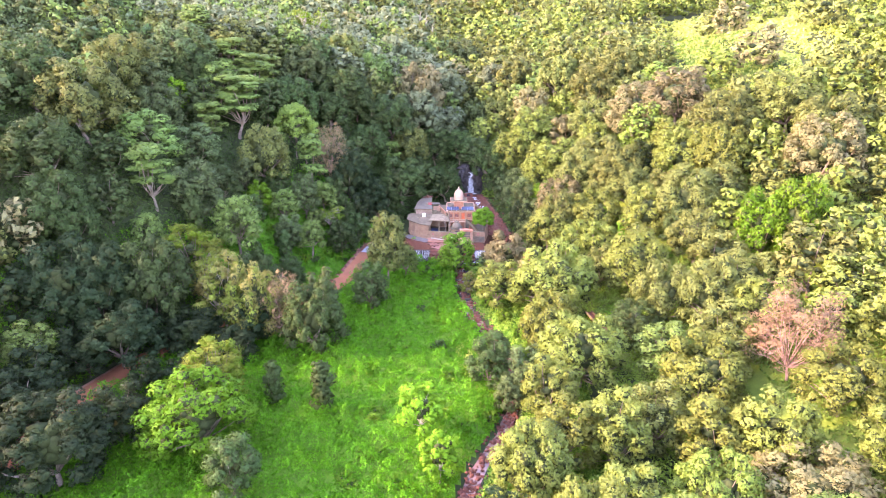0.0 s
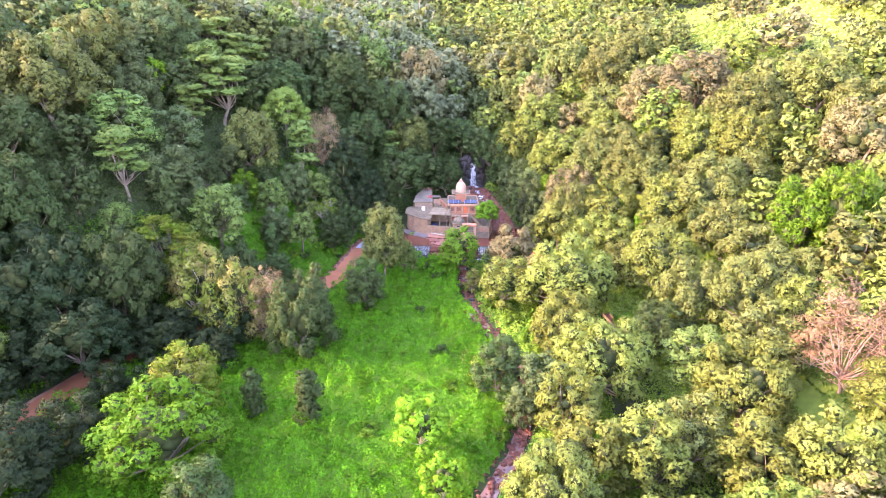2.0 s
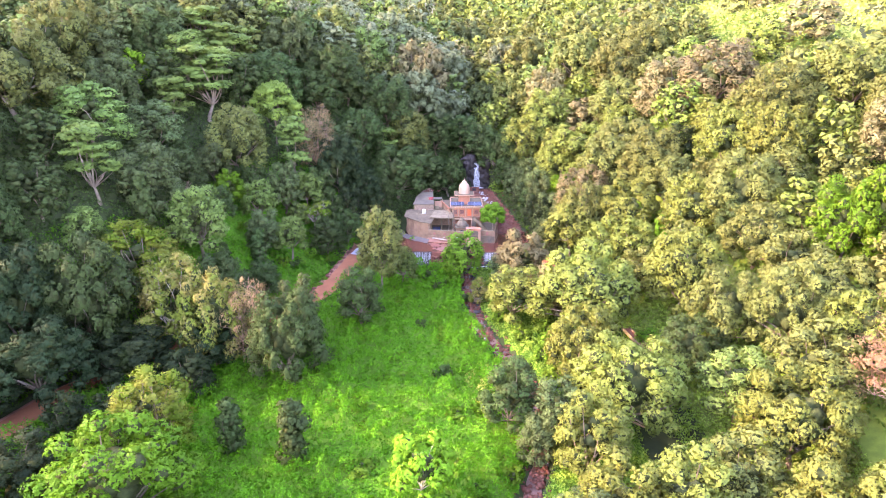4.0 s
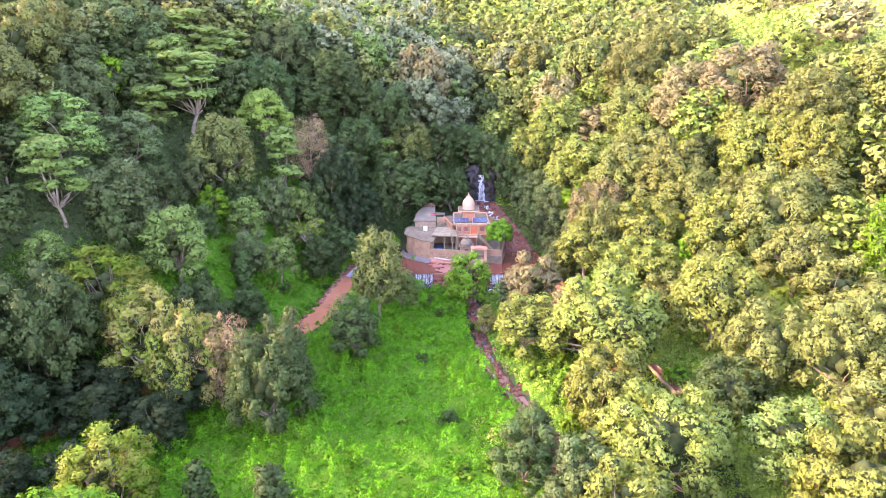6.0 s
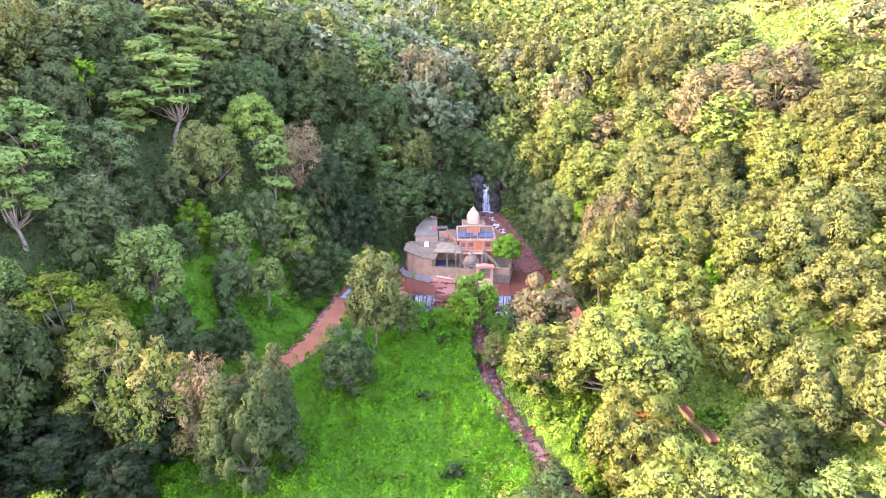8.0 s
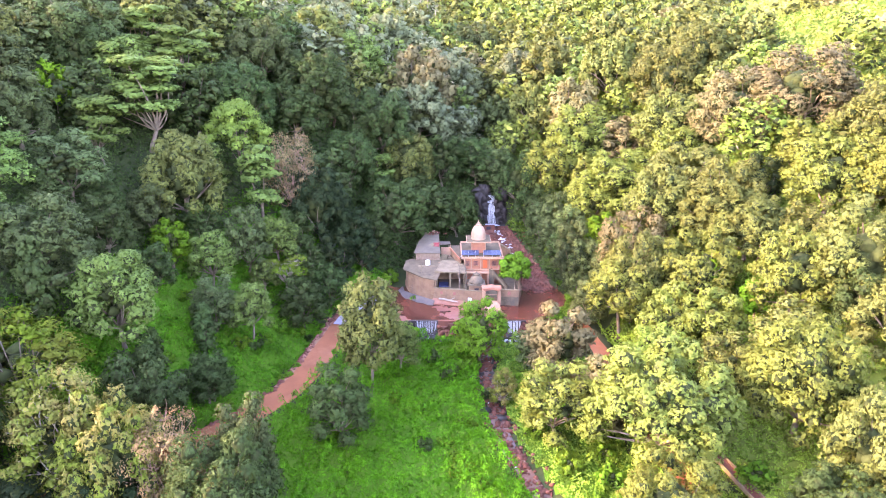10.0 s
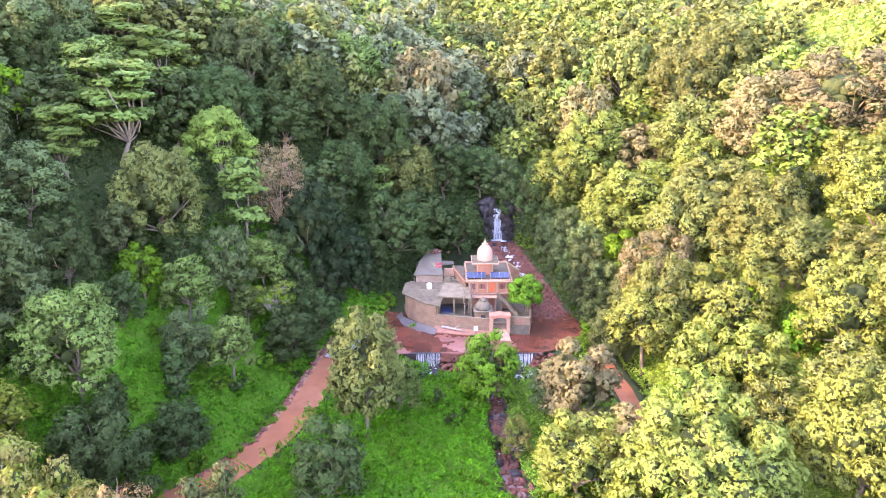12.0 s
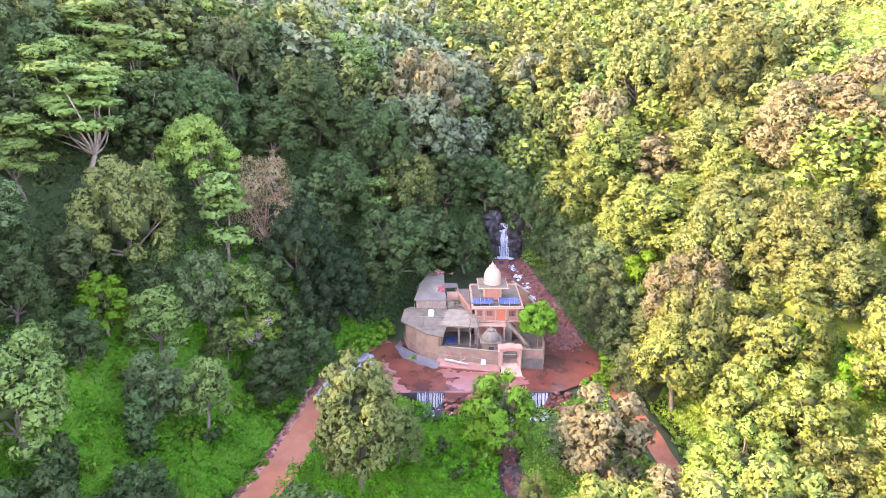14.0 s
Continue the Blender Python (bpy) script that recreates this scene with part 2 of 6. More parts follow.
def right_foot(y):
    return np.interp(y, [-420, -170, -115, -66, -33, -11, -2, 8, 18, 30, 45, 60, 1600], [60, 46, 39, 33, 30, 27, 24, 21.5, 19.5, 17, 13.5, 11, 10])


def ground(x, y):
    x, y = np.asarray(x, dtype=float), np.asarray(y, dtype=float)
    aside = smoothstep(1.5, 7, np.maximum(left_foot(y) - x, x - right_foot(y)))
    eased = np.interp(y, [-15, -3, 8, 22, 41, 57], [-5.05, -2.08, -2.0, 0.2, 3.15, 15.6])
    z = np.where((y > -15) & (y < 57), floor_height(y) * (1 - aside) + eased * aside, floor_height(y))
    fade = np.interp(y, [40, 120, 300], [1.0, 0.4, 0.25])
    left = left_foot(y) - x
    right = x - right_foot(y)
    z = z + fade * np.interp(left, [0, 3, 12, 25, 45, 80, 150, 300, 700, 1600], [0, 1.6, 7, 16, 31, 50, 72, 105, 180, 260])
    steep = np.interp(y, [-70, -20, 10], [0.55, 0.85, 1.0])
    z = z + fade * steep * np.interp(right, [0, 3, 15, 30, 50, 90, 160, 300, 700, 1600], [0, 1.5, 9, 20, 34, 52, 74, 108, 180, 260])
    off = np.maximum(np.maximum(left, right), 0)
    z = z + ripple(x / 9, y / 9, 3) * (0.25 + np.clip(off, 0, 60) * 0.02) * np.where(y > -12, np.where(off > 0, 1, 0.25), 1)
    z = z + ripple(x / 60, y / 60, 5) * np.clip(off, 0, 150) * 0.03
    # brook bed below the weir and flat road benches
    d = np.abs(x - track(BROOK, y))
    z = z - np.where(y < -10, 1.3 * np.exp(-((d / 2.4) ** 2)), 0)
    for road, half, end in ((ROAD_L, 3.4, -170), (ROAD_R, 3.0, -76)):
        k = (1 - smoothstep(half, half + 2.5, np.abs(x - track(road, y)))) * (1 - smoothstep(1, 4, y)) * smoothstep(end - 4, end, y)
        level = np.interp(y, [-170, -80, -40, -10, 5], [-7.0, -5.0, -3.6, -2.2, -1.7])
        z = z * (1 - k) + level * k
    return z


def gz(x, y):
    return float(ground(x, y))


def axis(a, b, fine_a, fine_b, fine, grow=1.12):
    v = list(np.arange(fine_a, fine_b + 1e-6, fine))
    s, p = fine, fine_b
    while p < b:
        s *= grow
        p += s
        v.append(p)
    s, p = fine, fine_a
    while p > a:
        s *= grow
        p -= s
        v.insert(0, p)
    return np.array(v)


GX, GY = np.meshgrid(axis(-1500, 1500, -60, 60, 1.25), axis(-900, 1500, -130, 60, 1.25))
GZ = ground(GX, GY)
nx, ny = GX.shape[1], GX.shape[0]
idx = np.arange(nx * ny).reshape(ny, nx)
quads = np.stack([idx[:-1, :-1], idx[:-1, 1:], idx[1:, 1:], idx[1:, :-1]], -1).reshape(-1, 4)
tagged(raw("ground", np.stack([GX, GY, GZ], -1).reshape(-1, 3), quads, SOIL, smooth=True), "soil and leaf litter of a steep wooded valley", "ground", kind="structure")


def ribbon(points, step=1.0):
    """Evenly spaced points and side vectors along a smooth track."""
    p = np.array(points, dtype=float)
    s = np.concatenate([[0], np.cumsum(np.hypot(*np.diff(p, axis=0).T))])
    u = np.arange(0, s[-1], step)
    c = np.stack([np.interp(u, s, p[:, 0]), np.interp(u, s, p[:, 1])], 1)
    for _ in range(6):
        c[1:-1] = (c[:-2] + 2 * c[1:-1] + c[2:]) / 4
    t = np.gradient(c, axis=0)
    t /= np.linalg.norm(t, axis=1)[:, None]
    return c, np.stack([-t[:, 1], t[:, 0]], 1)


def strip(name, points, left, right, lift, material, cols=7, wobble=0.0, seed=1, level=None, crown=0.0):
    c, n = ribbon(points)
    u = np.linspace(0, 1, cols)
    k = np.arange(len(c))
    lw = left * (1 + wobble * ripple(k / 5.0, k * 0, seed))
    rw = right * (1 + wobble * ripple(k / 5.0, k * 0 + 9, seed + 1))
    off = (-rw)[:, None] * (1 - u) + lw[:, None] * u
    x = c[:, 0, None] + n[:, 0, None] * off
    y = c[:, 1, None] + n[:, 1, None] * off
    z = ground(x, y) + lift + crown * (1 - (2 * u - 1) ** 2) if level is None else np.repeat(level(c[:, 1])[:, None], cols, 1)
    m = np.arange(x.size).reshape(x.shape)
    f = np.stack([m[:-1, :-1], m[:-1, 1:], m[1:, 1:], m[1:, :-1]], -1).reshape(-1, 4)
    return raw(name, np.stack([x, y, z], -1).reshape(-1, 3), f, material, smooth=True)


tagged(strip("road", ROAD_L, 2.6, 2.6, 0.07, DIRT, 9, 0.12, 4, crown=0.05), "red earth track along the foot of the slope", "road", kind="structure")
tagged(strip("road", ROAD_R, 1.7, 1.6, 0.07, DIRT, 9, 0.16, 7, crown=0.05), "narrow red earth track under the trees", "road", kind="structure")
tagged(strip("verge", ROAD_L, -2.2, 4.6, 0.04, VERGE, 6, 0.1, 9), "stony reddish verge of the earth track", "verge", kind="structure")
tagged(strip("pavement", [(-20.8, 4.6), (-23, 1.6), (-25.6, -3), (-28, -11)], 2.4, 2.4, 0.24, ASPHALT, 7, 0.1, 3), "worn grey tarmac apron at the ford", "pavement", kind="structure")
tagged(strip("stream", BROOK, 1.3, 1.3, 0, STREAM, 5, 0.3, 6, level=lambda y: np.interp(y, [-175, -120, -65, -30, -13], [-11.2, -8.95, -7.1, -6.4, -5.8])), "shallow brown stream between stones", "stream", kind="structure")

tagged(strip("rocky_bed", [(17.6, 5), (17.2, 10), (15.4, 20), (12.6, 32), (9.2, 46)], 3.8, 3.8, 0.1, ROCK, 9, 0.12, 12), "reddish gravel and bedrock of the steep stream bed", "ground", kind="structure")

# muddy pool round the front of the temple
pool_edge = [(-21.5, 6), (-19.5, 11), (-17, 15), (-14.5, 13), (-14.0, 8), (-9, 1), (2, -0.2), (10.9, -0.6), (12.2, 6), (12.8, 11), (17.5, 12), (21.5, 10), (23, 4), (21.4, -2.8), (18.6, -5.6), (16, -7.4), (13.5, -9.0), (6, -9.2), (-2, -8.9), (-13.5, -8.8), (-18.5, -5)]
bm = bmesh.new()
bm.faces.new([bm.verts.new((x, y, -1.62)) for x, y in pool_edge])
bmesh.ops.triangulate(bm, faces=bm.faces[:])
tagged(part("pool", bm, POOL), "shallow muddy red pool behind a low weir", "water", kind="structure")


def turf(label, inside, x0, x1, y0, y1, grass=None):
    x, y = np.meshgrid(np.arange(x0, x1, 1.0), np.arange(y0, y1, 1.0))
    keep = inside(x, y)
    m = np.arange(x.size).reshape(x.shape)
    f = np.stack([m[:-1, :-1], m[:-1, 1:], m[1:, 1:], m[1:, :-1]], -1)
    on = keep[:-1, :-1] & keep[:-1, 1:] & keep[1:, 1:] & keep[1:, :-1]
    return tagged(raw("turf", np.stack([x, y, ground(x, y) + 0.1], -1).reshape(-1, 3), f[on].reshape(-1, 4), grass or TURF, smooth=True), label, "grass", kind="structure")


turf("short green turf under the herbs of the meadow", lambda x, y: (x > track(ROAD_L, y) + 2.6) & (x < track(BROOK, y) - 1.6), -80, 14, -260, -11)
turf("green turf on the slope above the track", lambda x, y: (x < left_foot(y) - 0.4) & (x > left_foot(y) - 28), -90, -17, -54, 13)
turf("turf of the upper slope, tinted as sunlit", lambda x, y: (x > 0), 88, 228, -8, 200, TURF_SUN)
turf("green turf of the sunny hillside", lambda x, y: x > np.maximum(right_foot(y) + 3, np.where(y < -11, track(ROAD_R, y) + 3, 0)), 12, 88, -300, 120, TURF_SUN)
turf("green turf along the brook", lambda x, y: (x > track(BROOK, y) + 1.7) & (x < track(ROAD_R, y) - 2.2), 2, 36, -120, -12)

# ---- plants ----
def leaves_at(rng, c, n, size, aspect=0.56, droop=0.0, loose=0.5):
    """Pointed leaves at c, facing about n. Returns verts and faces."""
    k = len(c)
    r = rng.normal(size=(k, 3))
    n = n + loose * r
    n /= np.linalg.norm(n, axis=1)[:, None] + 1e-9
    a = rng.normal(size=(k, 3))
    a[:, 2] -= droop
    a -= n * (a * n).sum(1)[:, None]
    a /= np.linalg.norm(a, axis=1)[:, None] + 1e-9
    b = np.cross(n, a)
    s = (size * rng.uniform(0.65, 1.35, k))[:, None]
    w = s * 0.5 * aspect
    tip = c + a * s * 0.55 - n * s * 0.08
    v = np.stack([c - a * s * 0.45 + b * w * rng.uniform(0.5, 1.1, (k, 1)), tip, c - a * s * rng.uniform(0.1, 0.45, (k, 1)) - b * w], 1)
    turned = (np.cross(v[:, 1] - v[:, 0], v[:, 2] - v[:, 0]) * n).sum(1) < 0
    v[turned] = v[turned][:, [0, 2, 1]]
    return v.reshape(-1, 3), np.arange(3 * k).reshape(k, 3)


def unit(n):
    return n / (np.linalg.norm(n, axis=-1, keepdims=True) + 1e-9)


ico = bmesh.new()
bmesh.ops.create_icosphere(ico, subdivisions=1, radius=1.0)
ICO_V = np.array([v.co[:] for v in ico.verts])
ico.verts.index_update()
ICO_F = np.array([[v.index for v in f.verts] for f in ico.faces])
ico.free()
OCT_V = np.array([(1, 0, 0), (0, 1, 0), (-1, 0, 0), (0, -1, 0), (0, 0, 1), (0, 0, -1)], dtype=float)
OCT_F = np.array([(0, 1, 4), (1, 2, 4), (2, 3, 4), (3, 0, 4), (1, 0, 5), (2, 1, 5), (3, 2, 5), (0, 3, 5)])


def lumps(rng, c, r, squash, rough=0.2, coarse=False):
    """Uneven masses at c, each of radius r, for the shade-dark inside of crowns."""
    bv, bf = (OCT_V, OCT_F) if coarse else (ICO_V, ICO_F)
    k = len(c)
    a = rng.uniform(0, 6.28, k)
    x = bv[None, :, 0] * np.cos(a)[:, None] - bv[None, :, 1] * np.sin(a)[:, None]
    y = bv[None, :, 0] * np.sin(a)[:, None] + bv[None, :, 1] * np.cos(a)[:, None]
    z = np.repeat(bv[None, :, 2], k, 0)
    v = np.stack([x, y, z], -1) * (1 + rough * rng.normal(size=(k, len(bv), 1))) * np.reshape(r, (-1, 1, 1)) * np.array([1, 1, squash])
    f = bf[None] + (np.arange(k) * len(bv))[:, None, None]
    return (c[:, None] + v).reshape(-1, 3), f.reshape(-1, 3)


def fib(k):
    i = np.arange(k) + 0.5
    ph = np.arccos(1 - 2 * i / k)
    th = np.pi * (1 + 5 ** 0.5) * i
    return np.stack([np.cos(th) * np.sin(ph), np.sin(th) * np.sin(ph), np.cos(ph)], 1)


def tube(path, radii, sides=6):
    path = np.asarray(path, dtype=float)
    t = np.gradient(path, axis=0)
    t /= np.linalg.norm(t, axis=1)[:, None] + 1e-9
    ref = np.where(np.abs(t[:, 2:3]) > 0.9, np.array([[1.0, 0, 0]]), np.array([[0, 0, 1.0]]))
    a = np.cross(t, ref)
    a /= np.linalg.norm(a, axis=1)[:, None]
    b = np.cross(t, a)
    an = np.arange(sides) * 2 * np.pi / sides
    v = path[:, None] + np.asarray(radii)[:, None, None] * (a[:, None] * np.cos(an)[None, :, None] + b[:, None] * np.sin(an)[None, :, None])
    m = np.arange(len(path) * sides).reshape(-1, sides)
    f = np.stack([m[:-1], np.roll(m[:-1], -1, 1), np.roll(m[1:], -1, 1), m[1:]], -1).reshape(-1, 4)
    return v.reshape(-1, 3), f


def gather(pieces):
    vs, fs, o = [], {}, 0
    for v, faces in pieces:
        vs.append(v)
        for f in faces if isinstance(faces, list) else [faces]:
            fs.setdefault(f.shape[1], []).append(f + o)
        o += len(v)
    return np.concatenate(vs), [np.concatenate(f) for f in fs.values()]


def limb(rng, a, b, r0, r1, sag=0.12, steps=5):
    u = np.linspace(0, 1, steps)[:, None]
    a, b = np.asarray(a, dtype=float), np.asarray(b, dtype=float)
    mid = rng.normal(size=3) * sag * np.linalg.norm(b - a)
    p = a * (1 - u) + b * u + mid * (4 * u * (1 - u)) * 0.5
    return tube(p, np.interp(u[:, 0], [0, 1], [r0, r1]), 5)


def tree_kind(name, label, leaf, bark=None, height=14.0, radius=5.2, bare=0.14, lobes=36, leaves=9200, size=0.31, shape="round", core=0.76, thin=0.0, seed=1, trunk=0.3, per=10, twigs=1, lump=(0.22, 0.33), tuft=0.065, body=12, coarse=False, inner=0.52):
    """One tree: a tapered trunk with limbs, and a crown of leafy lobes with gaps between them."""
    rng = np.random.RandomState(seed)
    tree = thing(name, label, "tree")
    if shape == "round" and 30 < lobes < 45:
        lobes = int(lobes * 0.74)
    z0 = height * bare
    ch = height - z0
    wood = []
    cent, rad = [], []
    for i in range(lobes):
        u = (i + 0.5) / lobes
        if shape == "layer":          # flat storeys of foliage
            h = min(1.0, rng.choice([0.3, 0.52, 0.74, 0.95]) + rng.normal() * 0.07)
            reach = radius * (1.02 - 0.5 * h) * rng.uniform(0.2, 0.85)
            lr = radius * rng.uniform(0.2, 0.36)
        elif shape == "column":
            h = u * 0.9 + 0.05
            reach = radius * 0.42 * math.sin(math.pi * min(0.93, max(0.12, h * 0.8 + 0.12))) * rng.uniform(0.3, 1)
            lr = radius * (0.62 - 0.26 * h)
        elif shape == "umbrella":     # a spreading dome on bare limbs
            h = 1 - 0.72 * u ** 1.5 + rng.normal() * 0.03
            reach = radius * (0.1 + 0.82 * u ** 0.6) * rng.uniform(0.85, 1.05)
            lr = radius * rng.uniform(0.17, 0.25)
        elif shape == "open":
            h = rng.uniform(0.35, 1.0)
            reach = radius * rng.uniform(0.35, 0.85)
            lr = radius * rng.uniform(0.16, 0.3)
        else:
            h = 1 - (u ** 0.8) * 0.92
            reach = radius * math.sqrt(max(0.02, 1 - (1.25 * h - 0.35) ** 2)) * rng.uniform(0.62, 0.9)
            lr = radius * rng.uniform(*lump)
        th = i * 2.39996 + rng.uniform(-0.4, 0.4)
        z = z0 + ch * h - lr * (0.8 if h > 0.6 else 0.2)
        cent.append((math.cos(th) * reach, math.sin(th) * reach, max(z, z0 + 0.2 * lr)))
        rad.append(lr)
    cent, rad = np.array(cent), np.array(rad)
    flat = {"layer": 0.55, "open": 0.6, "umbrella": 0.6}.get(shape, 0.92)
    # trunk and limbs
    lean = rng.normal(size=2) * 0.05 * height
    fork = np.array([lean[0] * 0.5, lean[1] * 0.5, z0 * 1.05])
    wood.append(tube([(0, 0, -0.8), (lean[0] * 0.1, lean[1] * 0.1, z0 * 0.35), (lean[0] * 0.35, lean[1] * 0.3, z0 * 0.75), tuple(fork)], [trunk * 1.35, trunk, trunk * 0.85, trunk * 0.7], 7))
    for c, r in list(zip(cent, rad))[:: 1 if thin else max(twigs, lobes // 9)]:
        wood.append(limb(rng, fork, c - np.array([0, 0, r * 0.25]), trunk * 0.5, trunk * 0.1))
    if thin:                          # bare twigs that show beyond the leaves
        for c, r in zip(cent, rad):
            for d in fib(int(4 + 6 * thin)):
                if d[2] > -0.5:
                    wood.append(limb(rng, c - np.array([0, 0, r * 0.3]), c + d * r * rng.uniform(0.9, 1.25), trunk * 0.13, 0.015, 0.2, 4))
    v, f = gather(wood)
    raw("trunk", v, f, bark or BARK, tree, smooth=True)
    # crown
    pts, nor = [], []
    share = rad ** 2 / (rad ** 2).sum()
    tufts = max(lobes * 2, int(leaves / per))
    for i, (c, r) in enumerate(zip(cent, rad)):
        k = int(tufts * share[i] * 1.8) + 2
        d = rng.normal(size=(k, 3))
        d /= np.linalg.norm(d, axis=1)[:, None]
        d[:, 2] = np.where(d[:, 2] < -0.35, -d[:, 2], d[:, 2])
        q = c + d * (r * rng.uniform(0.86, 1.08, k))[:, None] * np.array([1, 1, flat])
        hid = np.zeros(k, bool)
        for j, (c2, r2) in enumerate(zip(cent, rad)):
            if j != i:
                hid |= np.linalg.norm((q - c2) / np.array([1, 1, flat]), axis=1) < r2 * 0.8
        pts.append(q[~hid])
        nor.append(d[~hid])
    pts, nor = np.concatenate(pts), np.concatenate(nor)
    pick = rng.permutation(len(pts))[:tufts]
    pts, nor = pts[pick], nor[pick]
    n_in = max(3, int(leaves / len(pts)))
    rt = radius * tuft * rng.uniform(0.5, 1.4, (len(pts), 1, 1))
    d = rng.normal(size=(len(pts), n_in, 3)) + nor[:, None] * 0.8 + np.array([0, 0, 0.6])
    d /= np.linalg.norm(d, axis=2)[:, :, None]
    lc = (pts[:, None] + d * rt * np.array([1.15, 1.15, 0.8]) * rng.uniform(0.75 if coarse else 0.6, 1.15, (len(pts), n_in, 1))).reshape(-1, 3)
    heart = np.array([0, 0, z0 + ch * 0.35])
    tn = np.repeat(nor, n_in, 0)

    def bend(c, lobe, own):
        """Leaf sprays turn their faces outwards from limb, lobe and crown."""
        return np.repeat(unit(0.9 * lobe + 0.4 * own + 0.35 * unit((c - heart) / np.array([1, 1, ch / (2 * radius)])) + (0.18 if coarse else 0.3) * rng.normal(size=c.shape) + np.array([0, 0, 0.12])), 3, 0)

    pieces = [leaves_at(rng, lc, d.reshape(-1, 3) + 0.6 * tn, size, 0.75 if coarse else 0.66, 0.5, 0.28 if coarse else 0.38)]
    norm = [bend(lc, tn, d.reshape(-1, 3))]
    shade_parts = []                       # which pieces take the shade-dark twig colour
    if core:                          # inner leaves, then twig masses coloured dark as shade between the leaves
        k = 20 if coarse else 76
        inn = np.concatenate([fib(k) + 0.2 * rng.normal(size=(k, 3)) for c in cent])
        deep = np.repeat(cent, k, 0) + inn * np.repeat(rad, k)[:, None] * core * rng.uniform(0.8, 1.05, (len(inn), 1)) * np.array([1, 1, flat])
        pieces.append(leaves_at(rng, deep, inn, min(size * (1.3 if coarse else 1.6), radius * 0.2), 0.9, 0.0, 0.35))
        norm.append(bend(deep, inn, inn))
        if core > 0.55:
            shade_parts.append(len(pieces))
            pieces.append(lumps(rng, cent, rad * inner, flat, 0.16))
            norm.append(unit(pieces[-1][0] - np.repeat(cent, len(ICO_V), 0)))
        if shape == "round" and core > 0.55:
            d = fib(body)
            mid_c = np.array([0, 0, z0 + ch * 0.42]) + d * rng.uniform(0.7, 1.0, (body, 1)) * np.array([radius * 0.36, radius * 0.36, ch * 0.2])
            shade_parts.append(len(pieces))
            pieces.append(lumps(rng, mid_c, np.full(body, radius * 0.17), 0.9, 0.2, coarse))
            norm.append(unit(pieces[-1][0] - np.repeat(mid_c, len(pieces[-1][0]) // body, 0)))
    if name.startswith("creeper") or name.startswith("weeping"):
        hang, hn = [], []
        for _ in range(70):
            th, rr = rng.uniform(0, 6.28), radius * rng.uniform(0.55, 0.98)
            top = z0 + ch * rng.uniform(0.35, 0.75)
            drop = ch * rng.uniform(0.25, 0.65)
            k = int(8 + drop * 2.2)
            uu = np.linspace(0, 1, k)
            hang.append(np.stack([np.cos(th) * rr * (1 + 0.03 * rng.normal(size=k)), np.sin(th) * rr * (1 + 0.03 * rng.normal(size=k)), top - uu * drop], 1))
            hn.append(np.repeat([[math.cos(th), math.sin(th), 0.2]], k, 0))
        hang, hn = np.concatenate(hang), np.concatenate(hn)
        pieces.append(leaves_at(rng, hang, hn, size * 0.75, 0.5, 2.5))
        norm.append(bend(hang, hn, hn))
    v, f = gather(pieces)
    inside = np.concatenate([np.full(len(p[1]), i in shade_parts) for i, p in enumerate(pieces)])
    raw("crown", v, f, LEAF[leaf], tree, smooth=True, normals=np.concatenate(norm), second=(SHADED_TWIGS, inside))
    return tree


KINDS = {}


def species(key, count=3, **how):
    KINDS[key] = [tree_kind(seed=11 * i + sum(map(ord, key)), **how) for i in range(count)]


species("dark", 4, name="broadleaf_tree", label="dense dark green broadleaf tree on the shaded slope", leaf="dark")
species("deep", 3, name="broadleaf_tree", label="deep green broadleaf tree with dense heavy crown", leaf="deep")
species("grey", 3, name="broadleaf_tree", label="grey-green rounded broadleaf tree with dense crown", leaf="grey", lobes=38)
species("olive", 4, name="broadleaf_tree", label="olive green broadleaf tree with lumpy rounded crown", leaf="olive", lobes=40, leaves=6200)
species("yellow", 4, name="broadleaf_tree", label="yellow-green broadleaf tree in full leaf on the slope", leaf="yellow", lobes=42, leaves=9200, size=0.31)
species("light", 3, name="broadleaf_tree", label="light green broadleaf tree with rounded crown", leaf="light", lobes=34, bare=0.24)
species("lean", 1, name="broadleaf_tree", label="tall olive green tree with loose crown beside the track", leaf="olive", lobes=46, height=20, radius=5.6, bare=0.3, leaves=8000, size=0.39)
species("tall", 2, name="broadleaf_tree", label="grey-green tree with high rounded crown on a bare trunk", leaf="light", lobes=32, bare=0.36)
species("fresh", 3, name="broadleaf_tree", label="fresh green broadleaf tree with soft rounded crown", leaf="fresh", lobes=38, leaves=9200, size=0.31)
species("umbrella", 1, name="spreading_tree", label="fresh green umbrella-shaped tree on bare forked limbs", leaf="fresh", shape="umbrella", lobes=44, height=17, radius=8.0, bare=0.22, leaves=9000, size=0.4, core=0.7, trunk=0.22)
species("tall_yellow", 1, name="broadleaf_tree", label="yellow-green tree with high crown on a bare trunk", leaf="yellow", lobes=36, bare=0.36)
species("layer", 3, name="spreading_tree", label="tall pale green tree with flat storeys of foliage", leaf="light", shape="layer", lobes=26, height=18, radius=5.5, size=0.4, core=0.7, bare=0.2)
species("tan", 3, name="withering_tree", label="withering tree with dry tan brown foliage", leaf="tan", lobes=34, core=0.7, inner=0.42, thin=0.3, size=0.4)
species("mixed", 2, name="withering_tree", label="half dry tree with yellow-green leaves and bare twigs", leaf="mixed", lobes=40, core=0.6, inner=0.4, thin=0.9, leaves=8000, size=0.34, tuft=0.11, lump=(0.16, 0.27), bark=BARK_PALE)
